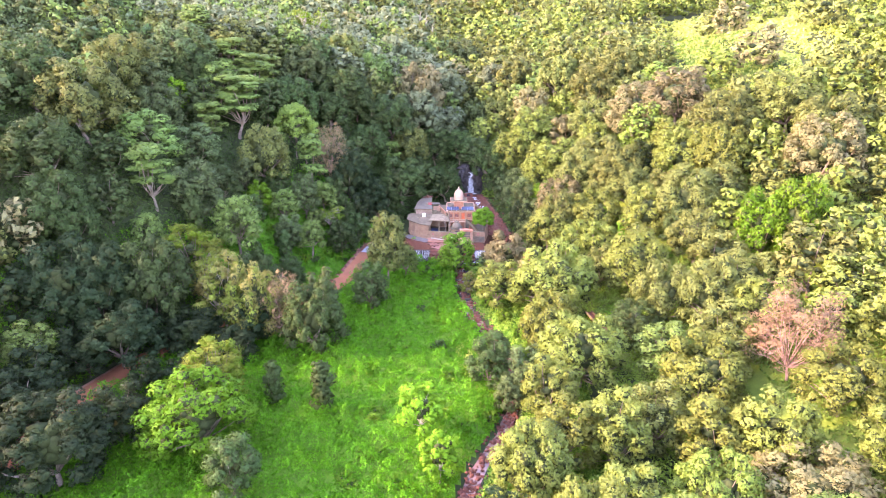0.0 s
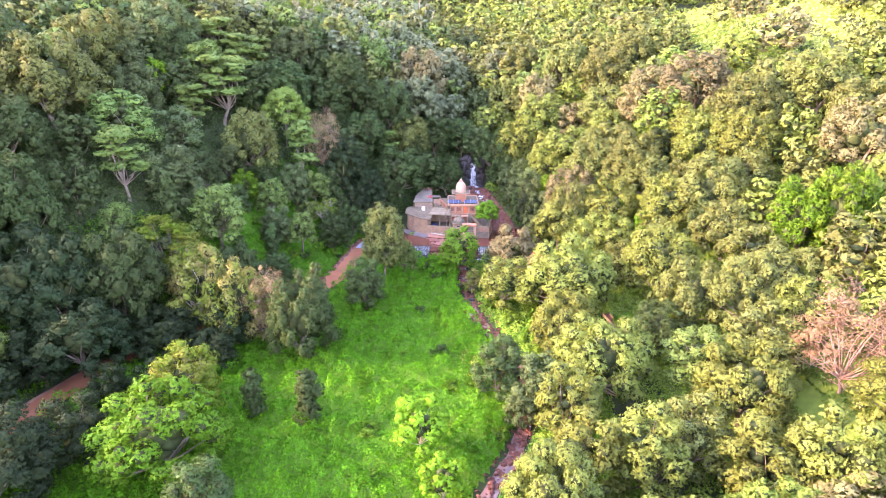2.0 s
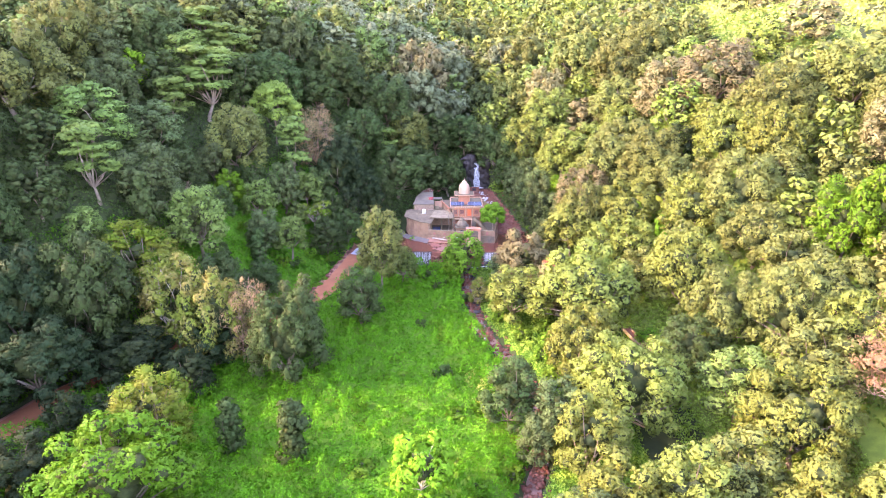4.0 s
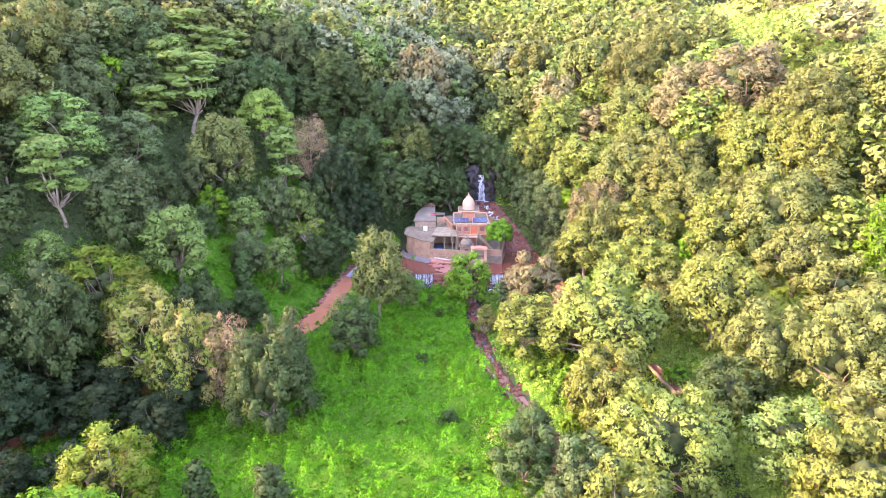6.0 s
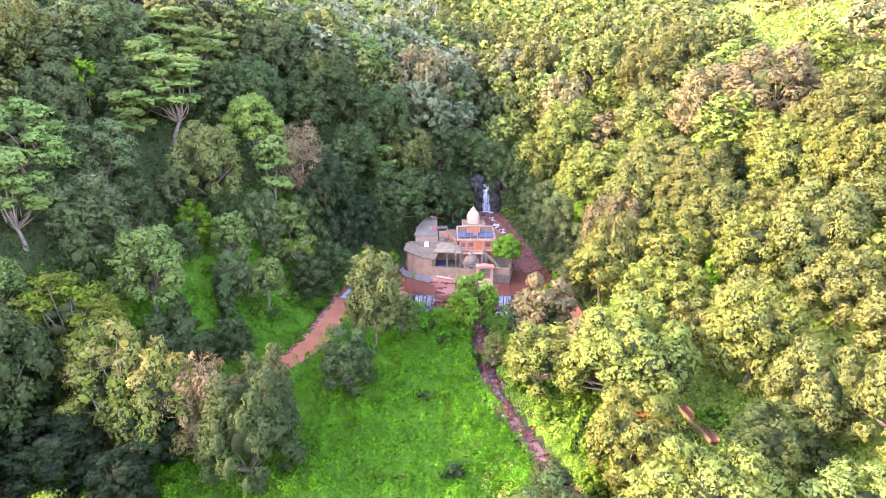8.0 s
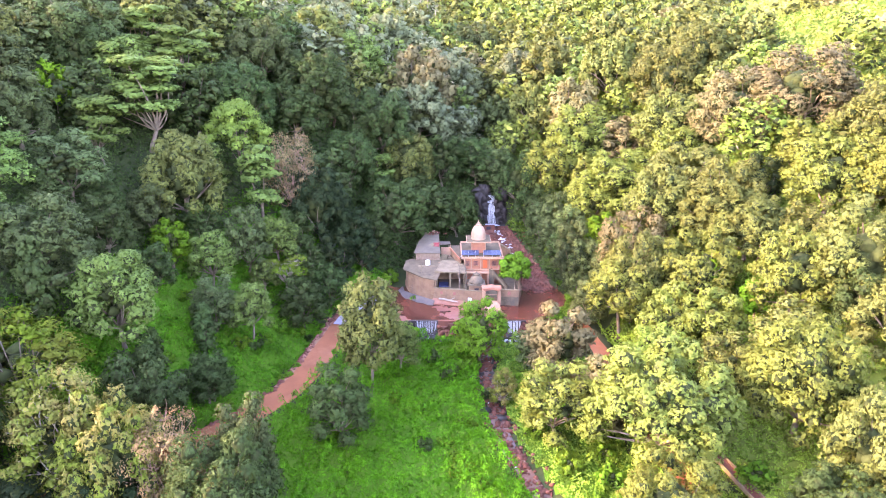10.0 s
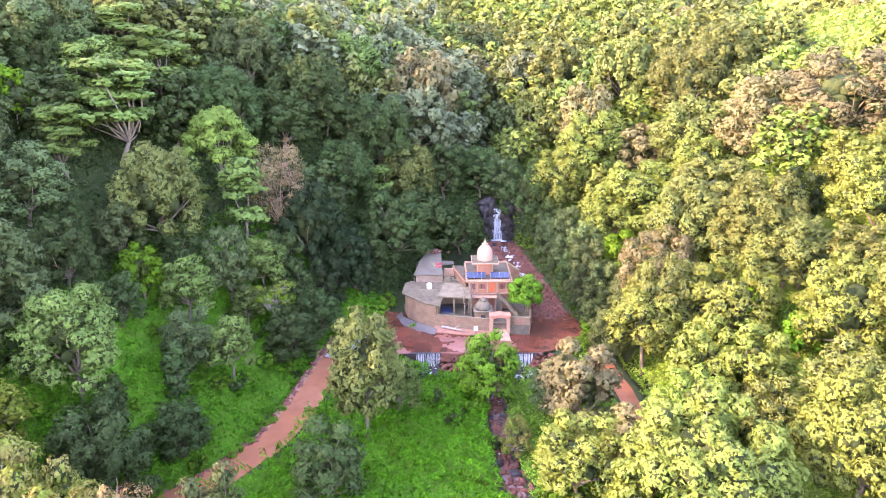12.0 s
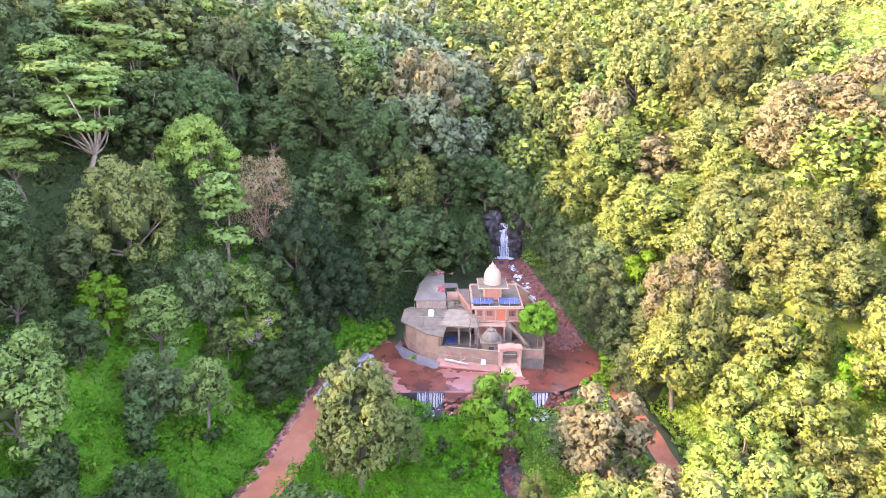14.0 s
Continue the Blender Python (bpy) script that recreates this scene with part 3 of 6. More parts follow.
species("sprouting", 2, name="leafy_tree", label="yellow-green tree with loose upright leafy shoots", leaf="sprout", lobes=46, core=0.6, inner=0.4, thin=0.8, leaves=7500, size=0.36, tuft=0.11, lump=(0.13, 0.22), bare=0.06)
species("pink", 2, name="dry_tree", label="leafless tree with pinkish brown twigs", leaf="pink", lobes=26, lump=(0.26, 0.4), core=0, thin=1.5, leaves=6000, size=0.3, tuft=0.24, per=60, bark=BARK_PINK, bare=0.15, trunk=0.17)
species("bare", 1, name="pale_tree", label="pale-barked spreading tree with thin foliage", leaf="sprout", shape="open", lobes=22, core=0, thin=0.5, leaves=3600, size=0.36, bark=BARK_PALE, height=11, radius=5.5, bare=0.3)
species("column", 2, name="young_tree", label="slim young tree with upright green crown", leaf="dark", shape="column", lobes=11, lump=(0.3, 0.4), height=9, radius=2.4, bare=0.1, leaves=2000, size=0.39, trunk=0.14)
species("lime", 1, name="young_tree", label="slender young tree with bright lime leaves", leaf="lime", lobes=18, height=9, radius=3.2, bare=0.25, leaves=4200, size=0.3, core=0.6, trunk=0.12, bark=BARK_PALE)
species("bright", 2, name="leafy_tree", label="lush green tree with loose leafy branches", leaf="lush", lobes=32, height=10, radius=4.6, bare=0.12, leaves=6000, size=0.39)
species("court", 1, name="courtyard_tree", label="round bright green tree in the temple yard", leaf="bright", lobes=34, height=9, radius=3.1, bare=0.36, leaves=8000, size=0.32, trunk=0.16, core=0.8)
species("weeping", 1, name="weeping_tree", label="bright green weeping tree beside the weir", leaf="bright", lobes=34, height=12, radius=4.8, bare=0.2, leaves=9000, size=0.32, core=0.6)
species("creeper", 2, name="creeper_covered_tree", label="tree smothered by hanging green creepers", leaf="vine", lobes=24, height=11, radius=4.0, bare=0.2, leaves=4600, size=0.4)
MID = dict(lobes=26, leaves=2300, size=0.56, core=0.84, per=9, twigs=9, lump=(0.22, 0.32), tuft=0.09, body=9, coarse=True)
BIG = dict(height=17, radius=9.0, lobes=48, leaves=18000, size=0.36, core=0.76, per=12, lump=(0.15, 0.25), tuft=0.045, body=26, trunk=0.5, twigs=4)
WIDE = dict(BIG, leaves=6500, size=0.6)
species("dark_big", 2, name="broadleaf_tree", label="broad old dark green tree with many-lobed crown", leaf="dark", **BIG)
species("deep_big", 2, name="broadleaf_tree", label="broad deep green tree with heavy many-lobed crown", leaf="deep", **BIG)
species("grey_big", 2, name="broadleaf_tree", label="broad old grey-green tree with many-lobed crown", leaf="grey", **BIG)
species("olive_big", 3, name="broadleaf_tree", label="broad olive green tree with many-lobed crown", leaf="olive", **BIG)
species("yellow_big", 3, name="broadleaf_tree", label="broad yellow-green tree with many-lobed crown", leaf="yellow", **BIG)
species("fresh_big", 2, name="broadleaf_tree", label="broad fresh green tree with many-lobed crown", leaf="fresh", **BIG)
species("mixed_big", 1, name="withering_tree", label="wide half dry tree with yellow-green and tan foliage", leaf="mixed", **BIG)
species("tan_big", 1, name="withering_tree", label="wide withering tree with tan brown foliage", leaf="tan", inner=0.45, **BIG)
species("bright_big", 1, name="leafy_tree", label="wide bright green tree hung with leafy vines", leaf="vine", **BIG)
# leaves a step lighter than the near kinds: haze put into the colour
species("dark_wide", 2, name="broadleaf_tree", label="broad dark tree high in the wood, leaves lightened for haze", leaf="grey", **WIDE)
species("grey_wide", 2, name="broadleaf_tree", label="broad grey-green tree high on the slope, paled for haze", leaf="pale", **WIDE)
species("olive_wide", 2, name="broadleaf_tree", label="broad olive green tree high on the slope", leaf="olive", **WIDE)
species("yellow_wide", 2, name="broadleaf_tree", label="broad yellow-green tree high on the sunny slope", leaf="yellow", **WIDE)
species("tan_wide", 2, name="broadleaf_tree", label="broad brownish tree high on the sunny slope", leaf="tan", **WIDE)
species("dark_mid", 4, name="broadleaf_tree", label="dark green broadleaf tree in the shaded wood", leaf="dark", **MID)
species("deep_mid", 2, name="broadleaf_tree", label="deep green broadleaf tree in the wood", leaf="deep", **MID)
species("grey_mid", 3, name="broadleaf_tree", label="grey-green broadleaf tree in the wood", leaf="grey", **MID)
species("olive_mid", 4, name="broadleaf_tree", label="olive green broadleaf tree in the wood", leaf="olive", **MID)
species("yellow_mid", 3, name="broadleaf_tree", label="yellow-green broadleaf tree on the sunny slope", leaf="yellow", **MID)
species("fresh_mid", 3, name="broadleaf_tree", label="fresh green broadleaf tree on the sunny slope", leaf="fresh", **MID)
species("light_mid", 2, name="spreading_tree", label="pale green spreading tree in the wood", leaf="light", shape="layer", height=17, **MID)
species("tan_mid", 2, name="withering_tree", label="dry tan tree in the wood", leaf="tan", **MID)
species("bush", 3, name="shrub", label="low rounded green shrub", leaf="dark", lobes=10, lump=(0.3, 0.45), height=2.6, radius=1.7, bare=0.05, leaves=800, size=0.32, trunk=0.06, body=4)
species("bright_bush", 3, name="shrub", label="low bright green leafy shrub", leaf="bright", lobes=10, lump=(0.3, 0.45), height=2.4, radius=1.7, bare=0.03, leaves=800, size=0.32, trunk=0.05, body=4)
SIZE = {"umbrella": (17, 8.0), "lean": (20, 5.6), "court": (9, 3.1), "layer": (18, 5.5), "bare": (11, 5.5), "column": (9, 2.4), "lime": (9, 3.2), "bright": (10, 4.6), "weeping": (12, 4.8), "creeper": (11, 4.0), "light_mid": (17, 5.2), "bush": (2.6, 1.7), "bright_bush": (2.4, 1.7)}
GROUPS = {"bush": "shrubs of the valley", "bright_bush": "shrubs of the valley"}
PLACED = []
plant_rng = random.Random(7)


def plant(kind, x, y, height=None, radius=None, turn=None, sink=0.15, base=None):
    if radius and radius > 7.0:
        # wide kinds far back carry the haze-lightened leaves
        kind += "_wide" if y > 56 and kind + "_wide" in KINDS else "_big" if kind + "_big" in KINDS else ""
    h0, r0 = (17.0, 9.0) if kind.endswith(("_big", "_wide")) else SIZE.get(kind, (14.0, 5.2))
    height = height or h0
    radius = radius or r0 * height / h0
    src = plant_rng.choice(KINDS[kind])
    turn = plant_rng.uniform(0, 360) if turn is None else turn
    m = pose(x, y, gz(x, y) - sink if base is None else base, 0, 0, turn) @ Matrix.Diagonal((radius / r0, radius / r0, height / h0, 1))
    ob = copy_thing(src, m)
    tagged(ob, group=GROUPS.get(kind, "trees of the valley"))
    PLACED.append((x, y, radius))
    return ob


FAR = {}


def far_crown(kind, seed, near):
    """A crown for the joined woods, at unit size: height 14, radius 5.2."""
    if near:
        t = tree_kind("far_tree", "", kind, lobes=18, leaves=440, size=0.95, core=0.9, per=7, twigs=20, seed=seed, lump=(0.24, 0.34), tuft=0.11, body=6, coarse=True)
    else:
        t = tree_kind("far_tree", "", kind, lobes=10, leaves=170, size=1.35, core=0.94, per=5, twigs=20, seed=seed, lump=(0.28, 0.42), tuft=0.16, body=3, coarse=True)
    pieces = []
    for o in t.children:
        me = o.data
        v = np.zeros(len(me.vertices) * 3)
        me.vertices.foreach_get("co", v)
        q = [np.array([p.vertices[:] for p in me.polygons if len(p.vertices) == k]) for k in (3, 4)]
        q = [f for f in q if len(f)]
        if o.name.startswith("crown"):
            at, cn = np.zeros(len(me.loops), np.int32), np.zeros(len(me.loops) * 3, np.float32)
            me.loops.foreach_get("vertex_index", at)
            me.corner_normals.foreach_get("vector", cn)
            nv = np.zeros((len(me.vertices), 3))
            nv[at] = cn.reshape(-1, 3)
            mi = np.zeros(len(me.polygons), np.int32)
            me.polygons.foreach_get("material_index", mi)
            pieces = (v.reshape(-1, 3), q, nv, mi)
    for o in (*t.children, t):
        bpy.data.objects.remove(o)
    return pieces


FAR_SHAPES = {(k, near): [far_crown(k, 40 + i, near) for i in range(5)] for k in ("dark", "deep", "grey", "pale", "olive", "yellow", "fresh", "light", "tan") for near in (True, False)}


def plant_far(kind, x, y, height, radius):
    v, q, nv, mi = plant_rng.choice(FAR_SHAPES[kind, -150 < y < 112])
    a = plant_rng.uniform(0, 6.28)
    s = radius / 5.2
    turn = np.array([[math.cos(a), math.sin(a), 0], [-math.sin(a), math.cos(a), 0], [0, 0, 1]])
    w = (v @ turn) * np.array([s, s, height / 14.0])
    FAR.setdefault(kind, []).append((w + np.array([x, y, gz(x, y) - 0.3]), q, nv @ turn, mi))
    PLACED.append((x, y, radius))


def join_far():
    for kind, items in FAR.items():
        v, f = gather([(v, q) for v, q, n, mi in items])
        tagged(raw("far_woods", v, f, LEAF[kind], smooth=True, normals=np.concatenate([n for v, q, n, mi in items]), second=(SHADED_TWIGS, np.concatenate([mi for v, q, n, mi in items]))), "distant %s crowns of the wooded hillside" % {"dark": "dark green", "deep": "deep green", "grey": "grey-green", "pale": "haze-paled grey-green", "olive": "olive green", "yellow": "yellow-green", "fresh": "fresh green", "light": "pale green", "tan": "dry tan"}[kind], "woods", kind="stuff")

# trees that stand out, one by one
plant("tall", -43.0, -24.2, 13.5, 4.3)
plant("grey", -49.2, -25.5, 12.3, 4.6)
plant("light", -53.3, -14.4, 12.8, 4.9)
plant("creeper", -60.0, -16.5, 10.7, 3.8)
plant("bare", -40.3, -6.4, 10.6, 5.4)
plant("grey", -48.1, -6.7, 15.5, 4.7)
plant("olive", -60.8, -3.6, 19.9, 8.5)
plant("umbrella", -54.4, 13.7, 19.0, 7.9)
plant("pink", -42.2, 14.7, 22.1, 5.4)
plant("deep", -35.8, 10.8, 19.5, 7.5)
plant("dark", -18.8, 25.8, 18.3, 10.0)
plant("dark", -2.2, 39.0, 14.6, 7.1)
plant("dark", -31.2, 32.7, 16.9, 8.1)
plant("tan", -12.9, 69.4, 26.1, 11.6)
plant("dark", -46.1, 36.1, 15.7, 9.3)
plant("dark", -24.0, 47.4, 20.2, 9.4)
plant("layer", -71.8, 7.2, 21.4, 10.2)
plant("layer", -78.0, -2.2, 14.8, 5.9)
plant("dark", -72.1, -14.9, 9.5, 3.4)
plant("column", -55.1, -42.0, 9.6, 2.7)
plant("dark", -46.3, -40.4, 9.9, 3.7)
plant("light", -62.5, -28.3, 9.0, 3.2)
plant("light", -61.7, -35.7, 11.8, 5.2)
plant("lean", -19.2, -33.0, 23.6, 5.6)
plant("light", -14.7, -24.8, 10.7, 4.1)
plant("weeping", 1.1, -20.0, 14.4, 5.5)
plant("tan", 15.4, -30.0, 17.6, 6.3)
plant("grey", 11.4, -23.5, 8.6, 3.6)
plant("grey", 25.4, -10.2, 11.0, 4.2)
plant("grey", 25.6, 12.0, 14.0, 4.8)
plant("tall_yellow", 30.8, -14.1, 18.3, 6.8)
plant("yellow", 36.5, -27.1, 16.0, 6.0)
plant("yellow", 42.2, -31.9, 15.2, 5.6)
plant("creeper", 32.8, 12.1, 12.0, 4.5)
plant("olive", 37.2, -8.0, 15.2, 9.4)
plant("creeper", 48.0, -18.6, 10.5, 3.9)
plant("creeper", 52.0, -26.7, 8.8, 3.2)
plant("olive", 40.8, -41.7, 12.8, 4.8)
plant("olive", 49.1, 7.9, 18.1, 10.4)
plant("yellow", 39.5, 24.3, 16.8, 10.7)
plant("yellow", 32.9, 47.8, 19.8, 10.9)
plant("olive", 54.4, 32.7, 17.4, 10.4)
plant("olive", 53.6, -5.2, 15.3, 9.3)
plant("olive", 56.0, -11.8, 14.7, 7.6)
plant("yellow", 25.0, 45.1, 18.3, 9.6)
plant("dark", 15.9, 47.7, 17.5, 7.7)
plant("grey", 9.2, 51.1, 13.6, 5.7)
plant("yellow", 33.3, 25.4, 15.2, 7.9)
plant("mixed", 4.5, -34.9, 7.1, 2.7)
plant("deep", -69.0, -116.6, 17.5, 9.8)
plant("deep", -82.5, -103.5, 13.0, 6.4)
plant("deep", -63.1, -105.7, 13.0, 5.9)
plant("bright", -47.6, -108.5, 16.8, 10.2)
plant("sprouting", -50.0, -92.0, 15.0, 6.6)
plant("column", -62.6, -74.8, 9.8, 2.6)
plant("dark", -37.9, -120.2, 12.8, 4.8)
plant("column", -27.7, -94.9, 12.2, 3.5)
plant("column", -38.0, -92.1, 10.7, 2.9)
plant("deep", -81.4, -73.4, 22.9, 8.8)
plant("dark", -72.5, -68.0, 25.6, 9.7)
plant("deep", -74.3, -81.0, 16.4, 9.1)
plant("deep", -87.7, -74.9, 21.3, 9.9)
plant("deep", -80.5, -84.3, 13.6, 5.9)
plant("light", -88.6, -88.9, 11.9, 5.2)
plant("mixed", -57.5, -62.5, 20.8, 7.0)
plant("mixed", -49.0, -65.5, 21.2, 7.2)
plant("pink", -40.8, -67.0, 19.5, 4.6)
plant("grey", -33.2, -62.0, 18.0, 4.4)
plant("dark", -33.3, -71.3, 18.7, 7.5)
plant("dark", -22.6, -47.3, 14.1, 5.4)
plant("dark", 6.9, -85.6, 12.7, 4.9)
plant("grey", 10.7, -93.6, 9.1, 3.4)
plant("lime", -7.2, -104.3, 12.6, 4.8)
plant("lime", -3.7, -116.2, 10.8, 3.8)
plant("yellow", 26.4, -86.4, 18.0, 9.7)
plant("yellow", 19.0, -111.2, 14.0, 5.9)
plant("yellow", 26.9, -112.2, 15.8, 6.3)
plant("yellow", 46.5, -100.1, 17.0, 8.4)
plant("yellow", 43.2, -115.6, 15.9, 6.5)
plant("yellow", 51.3, -118.8, 16.4, 6.7)
plant("olive", 48.9, -68.4, 17.4, 7.2)
plant("olive", 57.0, -76.2, 17.8, 7.4)
plant("yellow", 46.3, -53.6, 19.7, 8.9)
plant("yellow", 25.6, -54.7, 20.0, 11.1)
plant("pink", 63.3, -99.1, 20.0, 7.8)
plant("bright", 76.3, -57.1, 19.3, 7.5)
plant("bright", 82.3, -61.2, 21.3, 7.9)
plant("tan", 52.4, -129.2, 12.7, 9.4)
plant("yellow", 65.9, -111.1, 13.9, 7.6)
plant("dark", 41.7, -73.2, 12.1, 7.1)
plant("olive", 66.4, -71.9, 14.7, 8.3)
plant("yellow", 70.3, -12.2, 17.4, 8.6)
plant("yellow", 79.6, -21.8, 18.0, 8.2)
plant("olive", 43.2, 3.9, 19.8, 8.5)
plant("olive", 53.9, -4.3, 18.1, 8.1)
plant("olive", 33.6, -11.9, 21.1, 7.1)
plant("light", -59.6, -39.5, 18.9, 6.9)
plant("column", -70.1, -42.8, 16.9, 3.7)
plant("dark", -92.6, -62.7, 17.1, 7.2)
plant("light", -78.5, -52.8, 11.3, 4.3)
plant("sprouting", -68.0, -53.6, 16.5, 8.6)
plant("grey", 12.6, -115.5, 12.5, 4.3)
plant("grey", 14.5, -89.1, 12.3, 4.7)
plant("deep", -64.8, -90.0, 9.7, 3.6)
plant("dark", -115.7, -28.0, 20.2, 10.6)
plant("dark", -85.1, -62.0, 10.6, 4.1)
plant("dark", -101.7, -52.0, 18.5, 10.2)
plant("olive", -101.2, -31.5, 23.0, 11.3)
plant("layer", -80.3, -41.6, 18.4, 7.4)
plant("grey", -70.9, -37.1, 17.8, 6.9)
plant("dark", 9.1, -76.8, 8.5, 3.3)
plant("dark", -59.9, -25.1, 10.0, 3.7)
plant("light", -44.5, -9.1, 8.1, 3.3)
plant("dark", -36.0, -11.6, 12.3, 5.1)
plant("dark", -31.4, -4.1, 11.7, 4.5)
plant("deep", -29.1, 13.0, 14.3, 5.6)
plant("tall", -42.7, -1.4, 13.5, 4.5)
plant("grey", -65.2, -11.5, 11.8, 4.4)
plant("dark", -57.2, -6.8, 10.8, 4.2)
plant("dark", -24.2, 17.2, 12.3, 5.2)
plant("dark", -14.0, 42.7, 12.0, 5.4)
plant("dark", -6.4, 49.9, 16.0, 6.2)
plant("dark", 3.6, 53.1, 15.1, 6.4)
plant("grey", -37.2, 47.0, 14.8, 7.3)
plant("dark", -62.5, 26.3, 15.4, 7.4)
plant("column", -49.2, -31.7, 11.0, 2.8)
plant("column", -54.9, -39.9, 9.0, 2.4)
plant("dark", -45.7, -39.5, 9.7, 3.6)
plant("grey", 27.2, 5.0, 12.0, 4.2)
plant("grey", 26.2, 19.0, 13.5, 4.8)
plant("grey", 24.6, 28.0, 14.0, 5.0)
plant("dark", 21.4, 37.0, 13.0, 4.4)
plant("grey", 31.0, -2.5, 12.0, 4.4)
plant("olive", 19.5, 45.5, 12.0, 4.4)
plant("grey", 22.4, 22.5, 11.5, 4.2)
plant("grey", 20.3, 31.0, 12.0, 4.4)
plant("grey", 25.2, 2.6, 9.5, 3.5)
plant("dark", 17.8, 40.5, 11.0, 4.0)
plant("dark", 23.8, 17.2, 10.5, 3.9)
plant("deep", -31.5, 2.5, 13.5, 4.6)
plant("dark", -36.5, -3.0, 12.5, 4.3)
plant("deep", -26.0, 10.5, 12.0, 4.2)
plant("dark", -40.0, 2.0, 14.0, 4.8)
plant("bright_bush", -24.6, 5.2, 3.2, 2.6)
plant("bright_bush", -22.4, 8.4, 3.0, 2.4)
plant("bright_bush", -27.4, 1.4, 3.0, 2.4)
plant("bright_bush", -19.8, 12.2, 3.2, 2.4)

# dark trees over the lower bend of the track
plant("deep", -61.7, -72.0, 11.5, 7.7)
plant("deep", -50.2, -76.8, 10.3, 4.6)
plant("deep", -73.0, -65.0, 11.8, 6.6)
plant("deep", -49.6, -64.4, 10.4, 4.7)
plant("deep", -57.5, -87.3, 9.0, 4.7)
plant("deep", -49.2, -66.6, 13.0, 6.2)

# crowns of the two hillsides
plant("bare", -63.0, 99.0, 21.0, 9.0)
plant("yellow", 69.6, -3.8, 14.7, 7.0)
plant("tan", 64.8, 20.2, 20.0, 10.7)
plant("tan", 76.6, 13.1, 20.0, 12.2)
plant("tan", 44.7, 42.3, 14.1, 6.7)
plant("deep", 61.4, -2.9, 13.0, 4.4)
plant("yellow", 29.7, 46.9, 14.2, 6.8)
plant("olive", 82.5, -8.9, 20.0, 10.4)
plant("olive", 56.9, 49.0, 20.0, 10.2)
plant("olive", 30.8, 90.8, 20.0, 10.9)
plant("olive", 45.6, 66.8, 20.0, 9.9)
plant("olive", 65.8, 52.0, 18.1, 8.6)
plant("tan", 33.7, 58.8, 18.0, 8.5)
plant("olive", 23.0, 74.5, 17.0, 8.1)
plant("grey", 20.3, 97.9, 18.7, 8.9)
plant("yellow", 51.6, 21.3, 15.4, 7.3)
plant("grey", 57.8, -13.4, 13.0, 4.8)
plant("tan", 35.9, -3.2, 17.7, 8.4)
plant("yellow", 44.1, -17.2, 18.0, 8.6)
plant("olive", 65.7, -34.7, 19.5, 9.3)
plant("olive", 76.4, -30.2, 13.0, 5.9)
plant("olive", 63.3, -48.6, 15.6, 7.4)
plant("yellow", 56.6, -29.9, 17.0, 8.1)
plant("deep", 24.3, 5.1, 13.0, 4.4)
plant("yellow", 77.1, -16.5, 16.3, 7.8)
plant("dark", 62.1, -40.7, 13.0, 5.4)
plant("olive", 101.6, -12.2, 20.0, 10.6)
plant("olive", 104.1, -28.8, 20.0, 10.0)
plant("tan", 99.5, -38.0, 20.0, 10.4)
plant("olive", -102.5, 2.2, 18.6, 8.8)
plant("grey", -97.6, -0.5, 14.8, 7.0)
plant("grey", -90.4, -8.6, 16.2, 7.7)
plant("lime", -89.2, 3.5, 13.0, 3.5)
plant("dark", -89.8, 16.2, 15.7, 7.5)
plant("light", -86.1, -29.0, 17.8, 8.5)
plant("dark", -68.4, -23.8, 13.0, 5.1)
plant("grey", -78.1, -15.8, 14.4, 6.9)
plant("layer", -80.8, 31.7, 18.0, 9.2)
plant("layer", -71.2, 25.8, 19.3, 9.2)
plant("grey", -56.6, 48.5, 19.2, 9.1)
plant("dark", -56.7, 27.3, 19.0, 9.1)
plant("dark", -41.4, 45.2, 20.0, 10.6)
plant("olive", -46.5, 72.1, 20.0, 11.1)
plant("dark", -30.1, 45.1, 14.8, 7.0)
plant("olive", -15.7, 44.5, 16.6, 7.9)
plant("grey", -13.4, 57.0, 20.0, 10.2)
plant("grey", -26.1, 109.7, 20.0, 10.5)
plant("dark", 6.4, 153.6, 20.0, 12.2)
plant("light", -32.5, 70.4, 18.7, 8.9)
plant("grey", -2.1, 92.6, 20.0, 9.7)
plant("dark", 11.7, 79.2, 15.1, 7.2)
plant("light", -80.2, 16.1, 18.0, 9.3)
plant("olive", -105.1, -5.4, 20.0, 9.8)
plant("grey", -93.7, 21.0, 20.0, 11.7)
plant("dark", -95.0, -61.3, 19.0, 9.1)

# ---- the rest of the wood ----
def free(x, y, r, gap=0.72):
    return all((x - a) ** 2 + (y - b) ** 2 > (gap * (r + c)) ** 2 for a, b, c in PLACED)


